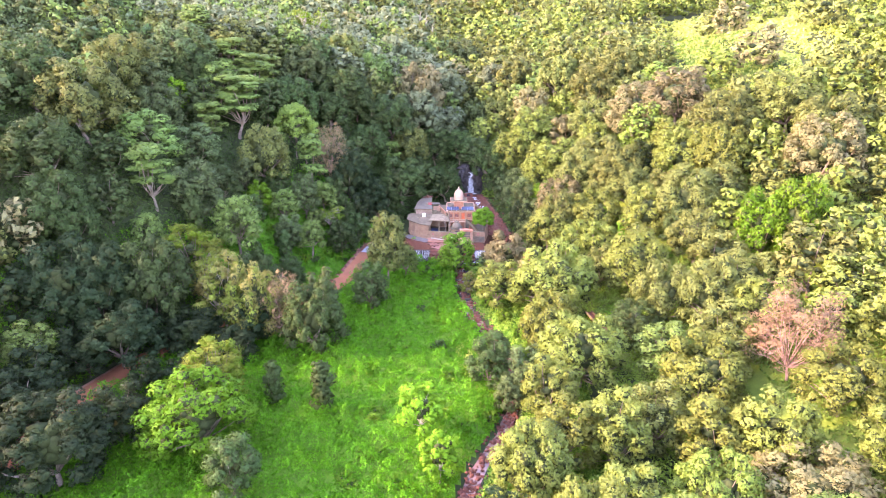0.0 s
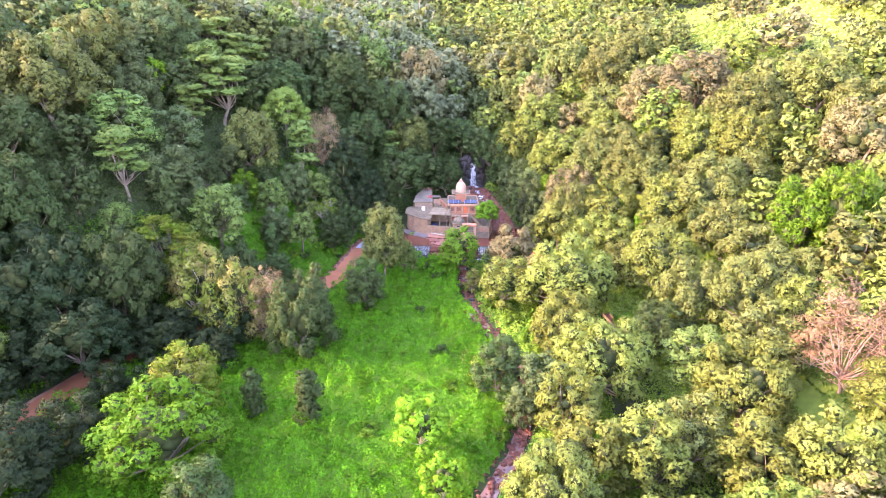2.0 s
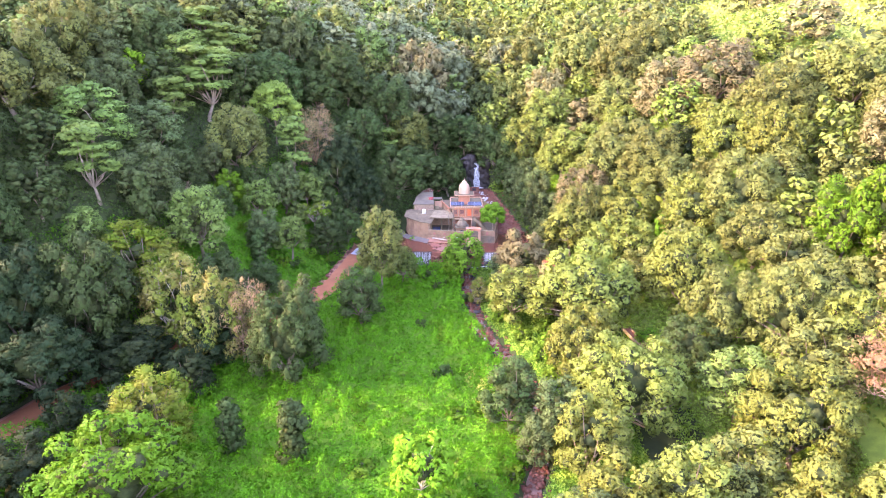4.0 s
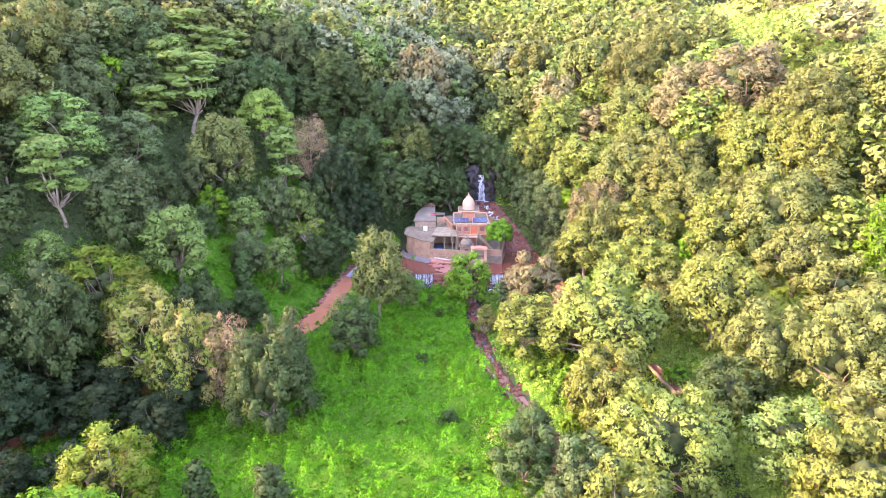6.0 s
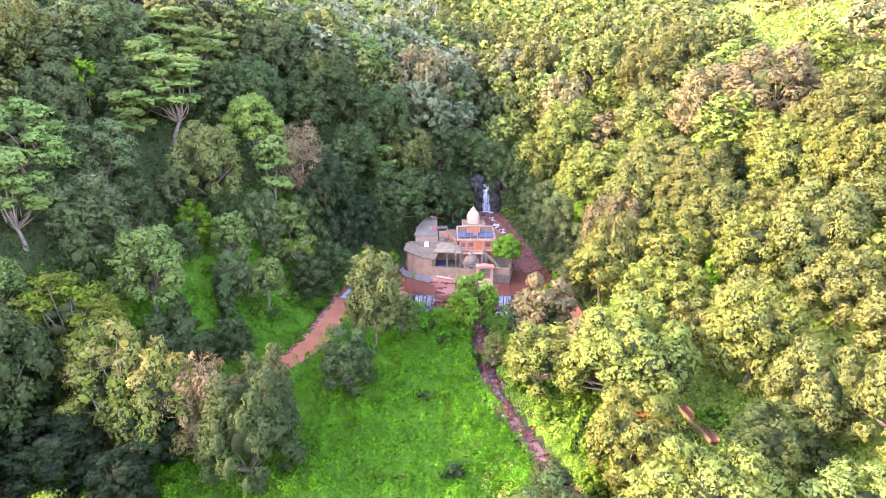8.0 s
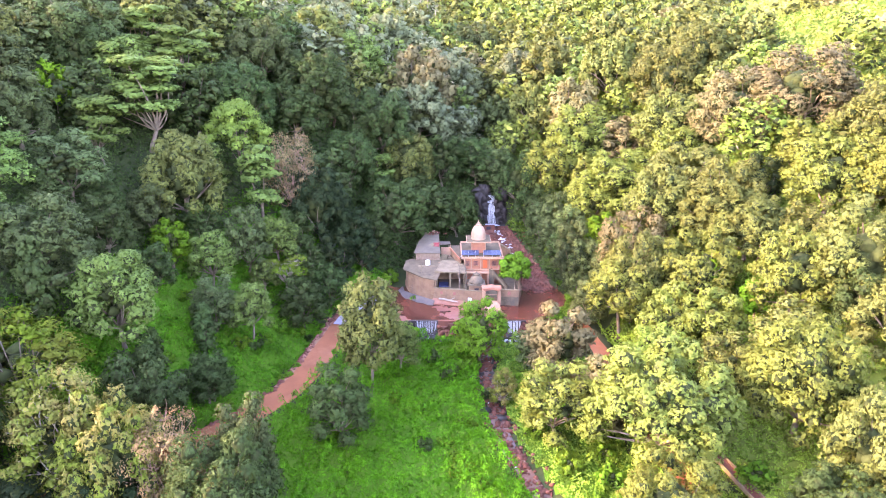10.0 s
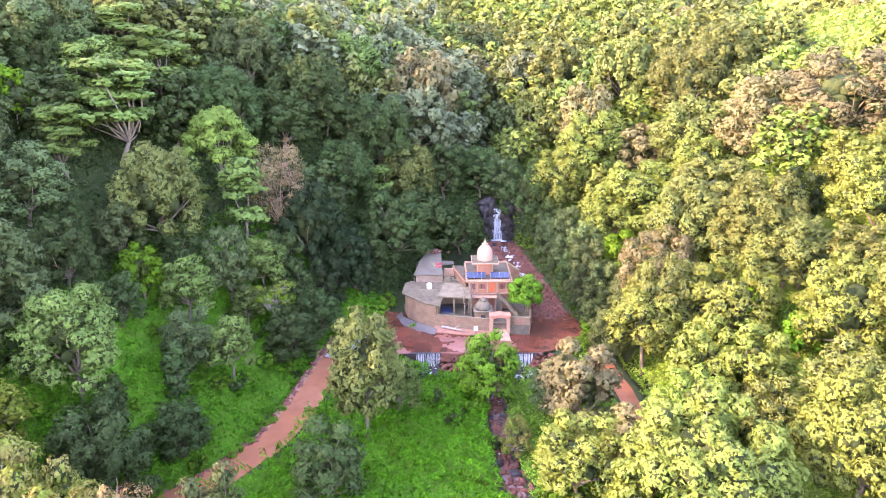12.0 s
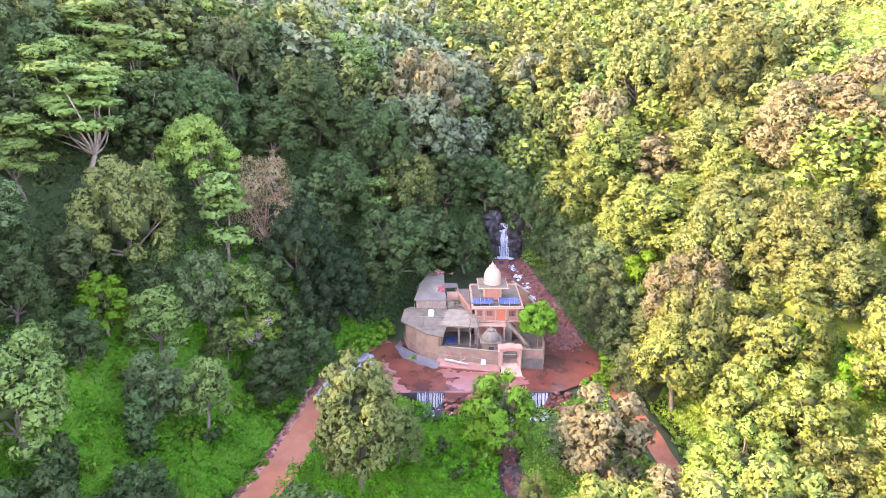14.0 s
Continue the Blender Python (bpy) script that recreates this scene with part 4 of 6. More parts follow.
wood_rng = random.Random(21)
rows = list(np.arange(-150, 150, 5.2)) + list(np.arange(150, 260, 8.5)) + list(np.arange(260, 520, 15.0))
for y0 in rows:
    reach = min(0.74 * (y0 + 212) + 16, 430)
    step = 5.2 if y0 < 150 else 8.5 if y0 < 260 else 15.0
    for x0 in np.arange(-reach, reach, step):
        x, y = x0 + wood_rng.uniform(-2.4, 2.4), y0 + wood_rng.uniform(-2.4, 2.4)
        lf, rf, br = float(left_foot(y)), float(right_foot(y)), float(track(BROOK, y))
        u, v = wood_rng.random(), wood_rng.random()
        h = wood_rng.uniform(13.0, 19.0) * (1.0 if y < 150 else 1.15 if y < 260 else 1.5)
        r = h * wood_rng.uniform(0.38, 0.5)
        left, right = lf - x, x - rf
        if y < -62 and -74 < x < -28:
            continue                                                # single trees stand here
        if y < -12:
            road_l, road_r = abs(x - float(track(ROAD_L, y))), abs(x - float(track(ROAD_R, y)))
            if road_l < (4.0 if y < -46 else 9) or road_r < (2.5 if y < -30 else 6) and y > -72:
                continue                                            # earth tracks
            if lf < x < br + 5 and (x > -35 or y > -58):
                continue                                            # open meadow
            if -46 < y and -2 < left < 22 and x > -64:
                continue                                            # herb slope above the track
            if 0 < x - br < 8 or y > -26 and 0 < x - br < 18:
                continue                                            # brook bank
        elif y < 46:
            if x > lf + 1 and x < rf + (3.0 if y < 34 else 0.5):
                continue                                            # temple, pool and rocky bed
            if y < 6 and 0 < left < 12:
                continue
        if 30 < x < 45 and -78 < y < -50 or -24 < x < -4 and 192 < y < 226:
            continue                                                # footbridge; far bare trunks
        if 44 < y < 66 and 4.5 < x < 12.5:
            continue                                                # waterfall
        if 84 < x < 225 and -6 < y < 195 and u < 0.97 or 56 < x < 63 and -17 < y < -8 or -79 < x < -66 and -24 < y < 2:
            continue                                                # grassy upper slope
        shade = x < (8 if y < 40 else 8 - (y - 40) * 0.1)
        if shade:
            # more dark kinds near, lighter ones far, in place of haze
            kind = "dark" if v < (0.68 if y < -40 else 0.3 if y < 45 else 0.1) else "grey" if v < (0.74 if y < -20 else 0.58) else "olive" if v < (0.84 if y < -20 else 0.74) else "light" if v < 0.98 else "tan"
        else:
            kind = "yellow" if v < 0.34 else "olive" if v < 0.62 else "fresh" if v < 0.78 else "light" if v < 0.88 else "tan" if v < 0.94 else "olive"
        # far grey-green crowns take the leaf colour paled for haze
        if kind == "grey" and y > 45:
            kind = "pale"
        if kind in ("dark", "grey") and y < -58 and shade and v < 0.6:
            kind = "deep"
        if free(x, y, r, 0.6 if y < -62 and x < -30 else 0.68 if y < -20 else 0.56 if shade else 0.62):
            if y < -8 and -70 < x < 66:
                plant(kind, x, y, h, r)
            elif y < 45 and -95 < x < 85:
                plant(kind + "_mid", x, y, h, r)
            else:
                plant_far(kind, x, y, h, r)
for y0 in np.arange(-285, -152, 8.5):                                # wood behind the start of the flight
    for x0 in np.arange(-125, 125, 8.5):
        x, y = x0 + wood_rng.uniform(-3, 3), y0 + wood_rng.uniform(-3, 3)
        h = wood_rng.uniform(11.0, 16.0)
        if -32 < x < 14 or abs(x - float(track(ROAD_L, y))) < 5:
            continue
        plant_far(wood_rng.choice(("dark", "grey", "olive") if x < 8 else ("yellow", "olive", "fresh")), x, y, h, h * 0.42)
join_far()


def herb(name, label, material, inside, x0, x1, y0, y1, per, size, tall, seed):
    """A close carpet of leafy herbs in low mounds."""
    rng = np.random.RandomState(seed)
    k = int((x1 - x0) * (y1 - y0) * per)
    x, y = rng.uniform(x0, x1, k), rng.uniform(y0, y1, k)
    keep = inside(x, y)
    x, y = x[keep], y[keep]
    def mound(x, y):
        return np.clip(0.55 + 0.4 * vnoise(x / 0.75, y / 0.75 + seed) + 0.95 * vnoise(x / 1.5 + seed, y / 1.5) + 0.6 * vnoise(x / 3.1, y / 3.1 + seed) + 0.45 * vnoise(x / 9, y / 9), 0, 1.8)

    m = mound(x, y)
    keep = rng.random_sample(len(x)) < 0.6 + m
    x, y, m = x[keep], y[keep], m[keep]
    g = ground(x, y)
    z = g + m * tall * rng.uniform(0.75, 1.08, len(x)) + 0.1 + 0.35 * size
    h = g + tall * m
    n = np.stack([(h - ground(x + 0.3, y) - tall * mound(x + 0.3, y)) / 0.3, (h - ground(x, y + 0.3) - tall * mound(x, y + 0.3)) / 0.3, np.ones(len(x))], 1)
    n /= np.linalg.norm(n, axis=1)[:, None]
    n += 0.25 * rng.normal(size=n.shape)
    v, f = leaves_at(rng, np.stack([x, y, z], 1), n, size, 0.7, 0.0, 0.5)
    face = np.repeat(unit(n + 0.38 * rng.normal(size=n.shape)), 3, 0)
    return tagged(raw(name, v, f, material, smooth=True, normals=face), label, "plants", kind="stuff")


def in_meadow(x, y):
    br = track(BROOK, y)
    return (x > np.maximum(track(ROAD_L, y) + 2.9, -76)) & (x < br - 1.9) & (y < -11.5)


def on_left_slope(x, y):
    lf = left_foot(y)
    return (x < lf - 0.6) & (x > lf - 34) & (y < 14)


def on_open_slope(x, y):
    lf = left_foot(y)
    return (x < lf - 0.6) & (x > lf - 27) & (y < 12) & (y > -52)


def on_right_bank(x, y):
    return (x > track(BROOK, y) + 2.0) & (np.abs(x - track(ROAD_R, y)) > 2.6) & (y < -10.5)


herb("meadow", "lush bright green herbs on the valley floor", HERB, in_meadow, -76, 12, -135, -11, 40, 0.36, 2.2, 31)
herb("meadow", "dense green herbs and ferns on the slope", HERB_SLOPE, on_open_slope, -80, -17, -52, 12, 40, 0.36, 1.7, 33)
herb("meadow", "green herbs under the trees of the slope", HERB_SLOPE, lambda x, y: on_left_slope(x, y) & ~on_open_slope(x, y), -112, -17, -120, 14, 12, 0.5, 1.2, 34)
herb("meadow", "green undergrowth along the brook and track, tinted as sunlit", HERB_SUN, on_right_bank, 0, 56, -165, 44, 22, 0.42, 1.2, 35)
herb("meadow", "undergrowth on the bank above the rocky bed, shade in its green", HERB_SHADE, lambda x, y: (x > right_foot(y)) & (y > -6), 10, 56, -6, 44, 24, 0.36, 1.1, 36)
herb("meadow", "undergrowth between the trees, coloured dark as in shade", HERB_DIM, lambda x, y: (x < left_foot(y) - 30) | (y > 14) & (x < left_foot(y) - 1), -125, 6, -80, 85, 7.5, 0.62, 1.3, 39)
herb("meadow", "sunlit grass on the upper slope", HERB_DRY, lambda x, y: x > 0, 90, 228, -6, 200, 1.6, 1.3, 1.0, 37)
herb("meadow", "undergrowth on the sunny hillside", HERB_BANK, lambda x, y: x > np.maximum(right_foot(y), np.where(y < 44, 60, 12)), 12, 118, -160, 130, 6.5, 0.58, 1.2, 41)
herb("meadow", "green herbs of the lower valley floor", HERB, lambda x, y: (x < track(BROOK, y) - 1.5), -76, 12, -260, -135, 9, 0.6, 1.6, 53)
herb("meadow", "green undergrowth on the lower brook bank", HERB_BANK, lambda x, y: (x > track(BROOK, y) + 2.0), -4, 24, -260, -165, 9, 0.6, 1.3, 55)
herb("meadow", "yellowing grass in the meadow", HERB_DRY, lambda x, y: ((x - 2.8) / 2.6) ** 2 + ((y + 74) / 8) ** 2 < 1 + 0.5 * vnoise(x, y), -2, 8, -86, -62, 26, 0.3, 1.75, 43)
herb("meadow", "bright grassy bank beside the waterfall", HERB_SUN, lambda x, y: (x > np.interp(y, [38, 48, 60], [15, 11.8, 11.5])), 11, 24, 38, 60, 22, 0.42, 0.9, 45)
herb("meadow", "grass tufts before the temple wall", HERB, lambda x, y: (y > -1.9 - 0.2 * x) & (y < 0.1 - 0.2 * x) & (vnoise(x * 1.1, y * 1.1) > 0.1), -7.5, 2.6, -2.6, 1.4, 40, 0.2, 0.35, 47)
herb("meadow", "undergrowth on the slope behind the temple, coloured as shaded", HERB_DIM, lambda x, y: x < left_foot(y) - 1, -62, 6, 12, 66, 5, 0.6, 1.2, 49)
herb("meadow", "undergrowth high on the slope, coloured as shaded", HERB_DIM, lambda x, y: x < 12, -62, 12, 64, 125, 3, 0.9, 1.2, 51)
for x, y, h in ((-4.4, -70, 3.0), (-9.5, -49, 2.4), (-5, -27, 3.0), (-8, -22, 3.2), (-1, -24, 3.4), (6.5, -30, 3.4), (8.5, -38, 3.0), (9, -45, 3.2), (13, -55, 3.6), (16, -63, 3.2), (17, -72, 3.6), (1.5, -33, 2.4), (12, -48, 2.6), (15, -41, 3.0), (19, -52, 3.0), (18, -58, 3.8), (9.8, -88, 3.0), (6, -99, 3.2)):
    plant("bright_bush" if h > 2.9 and x > -3 else "bush", x, y, h, h * 0.62)
tuft_rng = random.Random(5)
for k in range(60):
    y = tuft_rng.uniform(-118, -16)
    x = tuft_rng.uniform(-24, float(track(BROOK, y)) - 3)
    h = tuft_rng.uniform(0.9, 1.7)
    plant("bright_bush", x, y, h, h * tuft_rng.uniform(0.9, 1.5))
for k in range(34):
    y = tuft_rng.uniform(-44, 4)
    x = float(left_foot(y)) - tuft_rng.uniform(1.5, 24)
    h = tuft_rng.uniform(1.2, 2.8)
    plant("bright_bush" if k % 3 else "bush", x, y, h, h * tuft_rng.uniform(0.6, 0.9))
for k in range(60):
    y = tuft_rng.uniform(-60, 60)
    x = float(right_foot(y)) + tuft_rng.uniform(2, 70)
    h = tuft_rng.uniform(1.6, 3.4)
    if free(x, y, 1.0, 0.6):
        plant("bright_bush", x, y, h, h * tuft_rng.uniform(0.7, 1.0))
for x, y, h in ((21.0, -5.4, 2.2), (23.0, -3.2, 2.6), (24.0, 0.2, 2.6), (24.6, 4.2, 2.6), (14.2, -9.6, 2.4), (18.4, -7.2, 2.0), (20.2, -8.4, 1.8), (17.2, -9.8, 2.2), (15.6, -11.6, 2.6), (-13.6, -10.2, 2.6), (-15.2, -11.4, 3.0), (-13.0, -12.6, 2.2), (-8.2, -13.4, 1.6), (-17.4, -10.6, 2.6), (26.0, 4.0, 2.6), (24.0, 9.5, 2.8)):
    plant("bright_bush" if x > 0 or h > 2.5 else "bush", x, y, h, h * 0.8)
for k in range(9):
    y = tuft_rng.uniform(-40, -6)
    plant("bright_bush", float(track(ROAD_L, y)) - tuft_rng.uniform(2.9, 4.2), y, 0.9, 0.8)

# ---- temple ----
PINK = surface("pink_limewash", (0.351, 0.142, 0.080), (0.255, 0.103, 0.059), (0.217, 0.120, 0.072), 0.7, 0.85, 0, 0.25, 12.0, 0.5)
PINK_PALE = surface("pale_pink_limewash", (0.370, 0.211, 0.127), (0.287, 0.156, 0.095), (0.179, 0.120, 0.077), 0.8, 0.85, 0, 0.25, 12.0, 0.5)
CREAM = surface("cream_dome_paint", (0.342, 0.209, 0.131), (0.270, 0.156, 0.098), (0.212, 0.150, 0.096), 0.9, 0.75, 0, 0.2, 10.0, 0.4)
PLASTER = surface("stained_cement_plaster", (0.237, 0.145, 0.083), (0.149, 0.087, 0.050), (0.088, 0.057, 0.036), 0.5, 0.9, 0, 0.4, 9.0, 0.6)
CONCRETE = surface("weathered_concrete_roof", (0.128, 0.097, 0.058), (0.073, 0.053, 0.032), (0.047, 0.035, 0.024), 0.6, 0.9, 0, 0.5, 6.0, 0.85)
CONCRETE_PALE = surface("pale_concrete_roof", (0.182, 0.140, 0.084), (0.118, 0.088, 0.053), (0.068, 0.049, 0.030), 0.6, 0.9, 0, 0.5, 6.0, 0.8)
STONE = surface("old_grey_stone", (0.162, 0.124, 0.077), (0.087, 0.064, 0.040), (0.054, 0.044, 0.026), 0.9, 0.9, 0, 0.6, 8.0, 0.7)
TIMBER = surface("weathered_planks", (0.274, 0.182, 0.122), (0.137, 0.091, 0.061), (0.213, 0.190, 0.156), 1.2, 0.9, 0, 0.5, 9.0, 0.4)
DOOR_RED = surface("orange_red_paint", (0.562, 0.105, 0.022), (0.413, 0.068, 0.015), (0.300, 0.060, 0.022), 2.0, 0.6, 0, 0.2, 12.0, 0.3)
WOOD_RED = surface("red_brown_shutter", (0.26, 0.085, 0.055), (0.15, 0.05, 0.035), (0.1, 0.05, 0.04), 2.0, 0.7, 0, 0.3, 12.0, 0.3)
# near-black for window bars, and for panels that paint shade in openings
DARK_GAP = surface("opening_shade_and_bars", (0.045, 0.035, 0.04), (0.02, 0.016, 0.02), (0.06, 0.05, 0.05), 2.0, 0.9, 0, 0.2, 8.0, 0.3)
SOLAR = surface("blue_solar_cells", (0.018, 0.026, 0.056), (0.008, 0.014, 0.042), (0.020, 0.032, 0.084), 1.5, 0.3, 0, 0.02, 4.0, 0.4)
ALU = surface("aluminium_frame", (0.62, 0.62, 0.64), (0.45, 0.45, 0.47), (0.4, 0.38, 0.37), 3.0, 0.4, 0.8, 0.1, 9.0, 0.2)
GRID = surface("dull_grid_metal", (0.1, 0.11, 0.14), (0.06, 0.07, 0.09), (0.12, 0.12, 0.13), 3.0, 0.6, 0, 0.1, 9.0, 0.2)
TANK_WHITE = surface("white_plastic_tank", (0.514, 0.508, 0.482), (0.436, 0.423, 0.400), (0.363, 0.315, 0.282), 1.5, 0.5, 0, 0.1, 9.0, 0.3)
BLUE_CLOTH = surface("blue_tarpaulin", (0.050, 0.065, 0.135), (0.025, 0.030, 0.068), (0.100, 0.100, 0.144), 1.5, 0.8, 0, 0.3, 6.0, 0.4)
RAG_RED = surface("red_rag", (0.26, 0.04, 0.035), (0.15, 0.025, 0.022), (0.3, 0.2, 0.18), 2.0, 0.9, 0, 0.3, 6.0, 0.4)
FORD = surface("wet_pink_concrete", (0.172, 0.057, 0.032), (0.109, 0.029, 0.015), (0.218, 0.095, 0.060), 0.28, 0.45, 0, 0.3, 5.0, 0.55)
ROOF_TIN = surface("grey_sheet_roof", (0.122, 0.093, 0.058), (0.068, 0.051, 0.032), (0.115, 0.052, 0.028), 0.5, 0.7, 0.1, 0.4, 9.0, 0.6)


def streaked(m, colour, amount=0.7):
    """Adds dark rain streaks that run down a wall."""
    nt = m.node_tree
    b = nt.nodes["Principled BSDF"]
    old = b.inputs["Base Color"].links[0].from_socket
    tc = nt.nodes.new("ShaderNodeTexCoord")
    sc = nt.nodes.new("ShaderNodeMapping")
    sc.inputs["Scale"].default_value = (0.4, 0.4, 0.1)
    nt.links.new(tc.outputs["Object"], sc.inputs["Vector"])
    n = nt.nodes.new("ShaderNodeTexNoise")
    n.inputs["Scale"].default_value, n.inputs["Detail"].default_value, n.inputs["Roughness"].default_value = 1.6, 7.0, 0.7
    nt.links.new(sc.outputs[0], n.inputs["Vector"])
    fac = ramp(nt, n.outputs[0], [(0.46, (0, 0, 0)), (0.66, (amount, amount, amount))])
    nt.links.new(mix(nt, fac, old, colour), b.inputs["Base Color"])


streaked(PLASTER, (0.12, 0.085, 0.07), 0.28)
streaked(PINK_PALE, (0.2, 0.12, 0.1), 0.4)
streaked(PINK, (0.24, 0.1, 0.08), 0.35)
streaked(STONE, (0.05, 0.045, 0.04), 0.7)
streaked(CREAM, (0.3, 0.2, 0.17), 0.3)


def box(bm, x0, x1, y0, y1, z0, z1, soft=0.03):
    r = bmesh.ops.create_cube(bm, size=1.0)
    for v in r["verts"]:
        v.co = Vector((x0 + (v.co.x + 0.5) * (x1 - x0), y0 + (v.co.y + 0.5) * (y1 - y0), z0 + (v.co.z + 0.5) * (z1 - z0)))
    if soft:
        es = list({e for v in r["verts"] for e in v.link_edges})
        bmesh.ops.bevel(bm, geom=es, offset=min(soft, 0.3 * min(x1 - x0, y1 - y0, z1 - z0)), segments=1, affect="EDGES")


def block(name, dims, material, parent, label="", soft=0.03):
    bm = bmesh.new()
    box(bm, *dims, soft)
    return part(name, bm, material, parent, label)


def prism(bm, base, z0, z1):
    """Upright prism over a plan outline; z0 and z1 may be one height or one for each corner."""
    n = len(base)
    z0 = z0 if isinstance(z0, (list, tuple)) else [z0] * n
    z1 = z1 if isinstance(z1, (list, tuple)) else [z1] * n
    lo = [bm.verts.new((x, y, z)) for (x, y), z in zip(base, z0)]
    hi = [bm.verts.new((x, y, z)) for (x, y), z in zip(base, z1)]
    bm.faces.new(lo[::-1])
    bm.faces.new(hi)
    for i in range(n):
        j = (i + 1) % n
        bm.faces.new((lo[i], lo[j], hi[j], hi[i]))
    bmesh.ops.recalc_face_normals(bm, faces=bm.faces[:])


def wavy(outline, size, seed, step=0.7):
    """An outline with uneven, worn edges."""
    r = random.Random(seed)
    out = []
    for (x0, y0), (x1, y1) in zip(outline, outline[1:] + outline[:1]):
        n = max(1, int(math.hypot(x1 - x0, y1 - y0) / step))
        for k in range(n):
            out.append((x0 + (x1 - x0) * k / n + r.uniform(-size, size), y0 + (y1 - y0) * k / n + r.uniform(-size, size)))
    return out


def slab(name, base, z0, z1, material, parent, label=""):
    bm = bmesh.new()
    prism(bm, base, z0, z1)
    return part(name, bm, material, parent, label)


def wall_line(name, a, b, thick, z0, z1, material, parent=None, label=""):
    a, b = Vector((*a, 0)), Vector((*b, 0))
    n = (b - a).normalized().cross(Vector((0, 0, 1))) * thick / 2
    return slab(name, [(a + n)[:2], (b + n)[:2], (b - n)[:2], (a - n)[:2]], z0, z1, material, parent, label)


def lathe(name, profile, at, material, parent, label="", sides=24, lobes=0, depth=0.0):
    bm = bmesh.new()
    rings = []
    for r, z in profile:
        ring = []
        for k in range(sides):
            a = 2 * math.pi * k / sides
            rr = r * (1 - depth * (0.5 + 0.5 * math.cos(a * lobes))) if lobes else r
            ring.append(bm.verts.new((at[0] + rr * math.cos(a), at[1] + rr * math.sin(a), at[2] + z)))
        rings.append(ring)
    for p, q in zip(rings[:-1], rings[1:]):
        for k in range(sides):
            bm.faces.new((p[k], p[(k + 1) % sides], q[(k + 1) % sides], q[k]))
    bm.faces.new(rings[0][::-1])
    bm.faces.new(rings[-1])
    return part(name, bm, material, parent, label, smooth=True)


# -- main shrine --
shrine = thing("shrine", "two-storey pink limewashed shrine with a cream dome", "temple")
block("lower_storey", (-1.3, 7.8, 8.9, 20.0, -2.2, 3.5), PINK, shrine)
block("floor_band", (-1.6, 8.1, 8.55, 20.1, 3.5, 3.72), PINK_PALE, shrine)
# front wall of the upper storey, with openings between piers
UP0, UP1, FY = 3.72, 6.55, 9.0
openings = [(-0.75, 0.2, 4.55, 5.75, "w"), (1.15, 2.35, 4.55, 5.75, "w"), (3.45, 4.5, 3.76, 5.95, "d"), (5.55, 6.75, 4.55, 5.75, "w")]
edge = -1.2
front = bmesh.new()
for x0, x1, s, t, k in openings:
    box(front, edge, x0, FY, FY + 0.35, UP0, UP1, 0)
    box(front, x0, x1, FY, FY + 0.35, t, UP1, 0)
    if k == "w":
        box(front, x0, x1, FY, FY + 0.35, UP0, s, 0)
    edge = x1
box(front, edge, 7.7, FY, FY + 0.35, UP0, UP1, 0)
part("front_wall", front, PINK, shrine)
block("side_wall", (-1.2, -0.85, FY + 0.35, 19.8, UP0, UP1), PINK, shrine)
block("side_wall", (7.35, 7.7, FY + 0.35, 19.8, UP0, UP1), PINK, shrine)
block("back_wall", (-0.85, 7.35, 19.45, 19.8, UP0, UP1), PINK, shrine)
# dark sheet in place of the shade of the room
block("inner_room", (-0.8, 7.3, 10.2, 10.4, UP0, UP1 - 0.05), DARK_GAP, shrine)
for x0, x1, s, t, k in openings:
    if k == "w":
        w = block("window", (x0, x1, FY + 0.2, FY + 0.26, s, t), WOOD_RED, shrine, "red-brown wooden shutter window")
        for q in range(4):
            bx = x0 + (q + 0.5) * (x1 - x0) / 4
            block("bar", (bx - 0.03, bx + 0.03, FY + 0.1, FY + 0.15, s, t), DARK_GAP, w)
        block("sill", (x0 - 0.1, x1 + 0.1, FY - 0.12, FY + 0.2, s - 0.1, s), PINK_PALE, w)
    else:
        d = block("door", (x0, x1, FY + 0.18, FY + 0.24, s, t), DOOR_RED, shrine, "bright orange-red wooden door")
        block("door_panel", (x0 + 0.08, (x0 + x1) / 2 - 0.03, FY + 0.14, FY + 0.18, s + 0.15, t - 0.12), DOOR_RED, d)
        block("door_panel", ((x0 + x1) / 2 + 0.03, x1 - 0.08, FY + 0.14, FY + 0.18, s + 0.15, t - 0.12), DOOR_RED, d)
for x in (-1.05, 0.65, 2.9, 5.0, 7.2):
    block("pilaster", (x - 0.16, x + 0.16, FY - 0.14, FY, UP0, UP1), PINK_PALE, shrine)
block("eave", (-1.9, 8.4, 7.9, 20.4, 6.55, 6.75), PINK_PALE, shrine)
block("roof", (-1.75, 8.25, 8.05, 20.25, 6.75, 6.86), CONCRETE, shrine, "flat grey concrete roof")
for d in ((-1.75, 8.25, 8.05, 8.25, 6.86, 7.1), (-1.75, -1.5, 8.25, 20.25, 6.86, 7.2), (8.0, 8.25, 8.25, 20.25, 6.86, 7.2), (-1.5, 8.0, 20.0, 20.25, 6.86, 7.2)):
    block("parapet", d, PINK_PALE, shrine)
block("tower", (0.75, 4.25, 11.6, 15.1, 6.86, 9.8), PINK, shrine)
for x in (0.75, 4.05):
    block("tower_pilaster", (x, x + 0.2, 11.45, 11.6, 6.86, 9.8), PINK_PALE, shrine)
block("tower_slab", (-0.5, 5.5, 10.4, 16.3, 9.8, 10.02), PINK_PALE, shrine)
block("tower_roof", (-0.38, 5.38, 10.52, 16.18, 10.02, 10.08), CONCRETE, shrine)
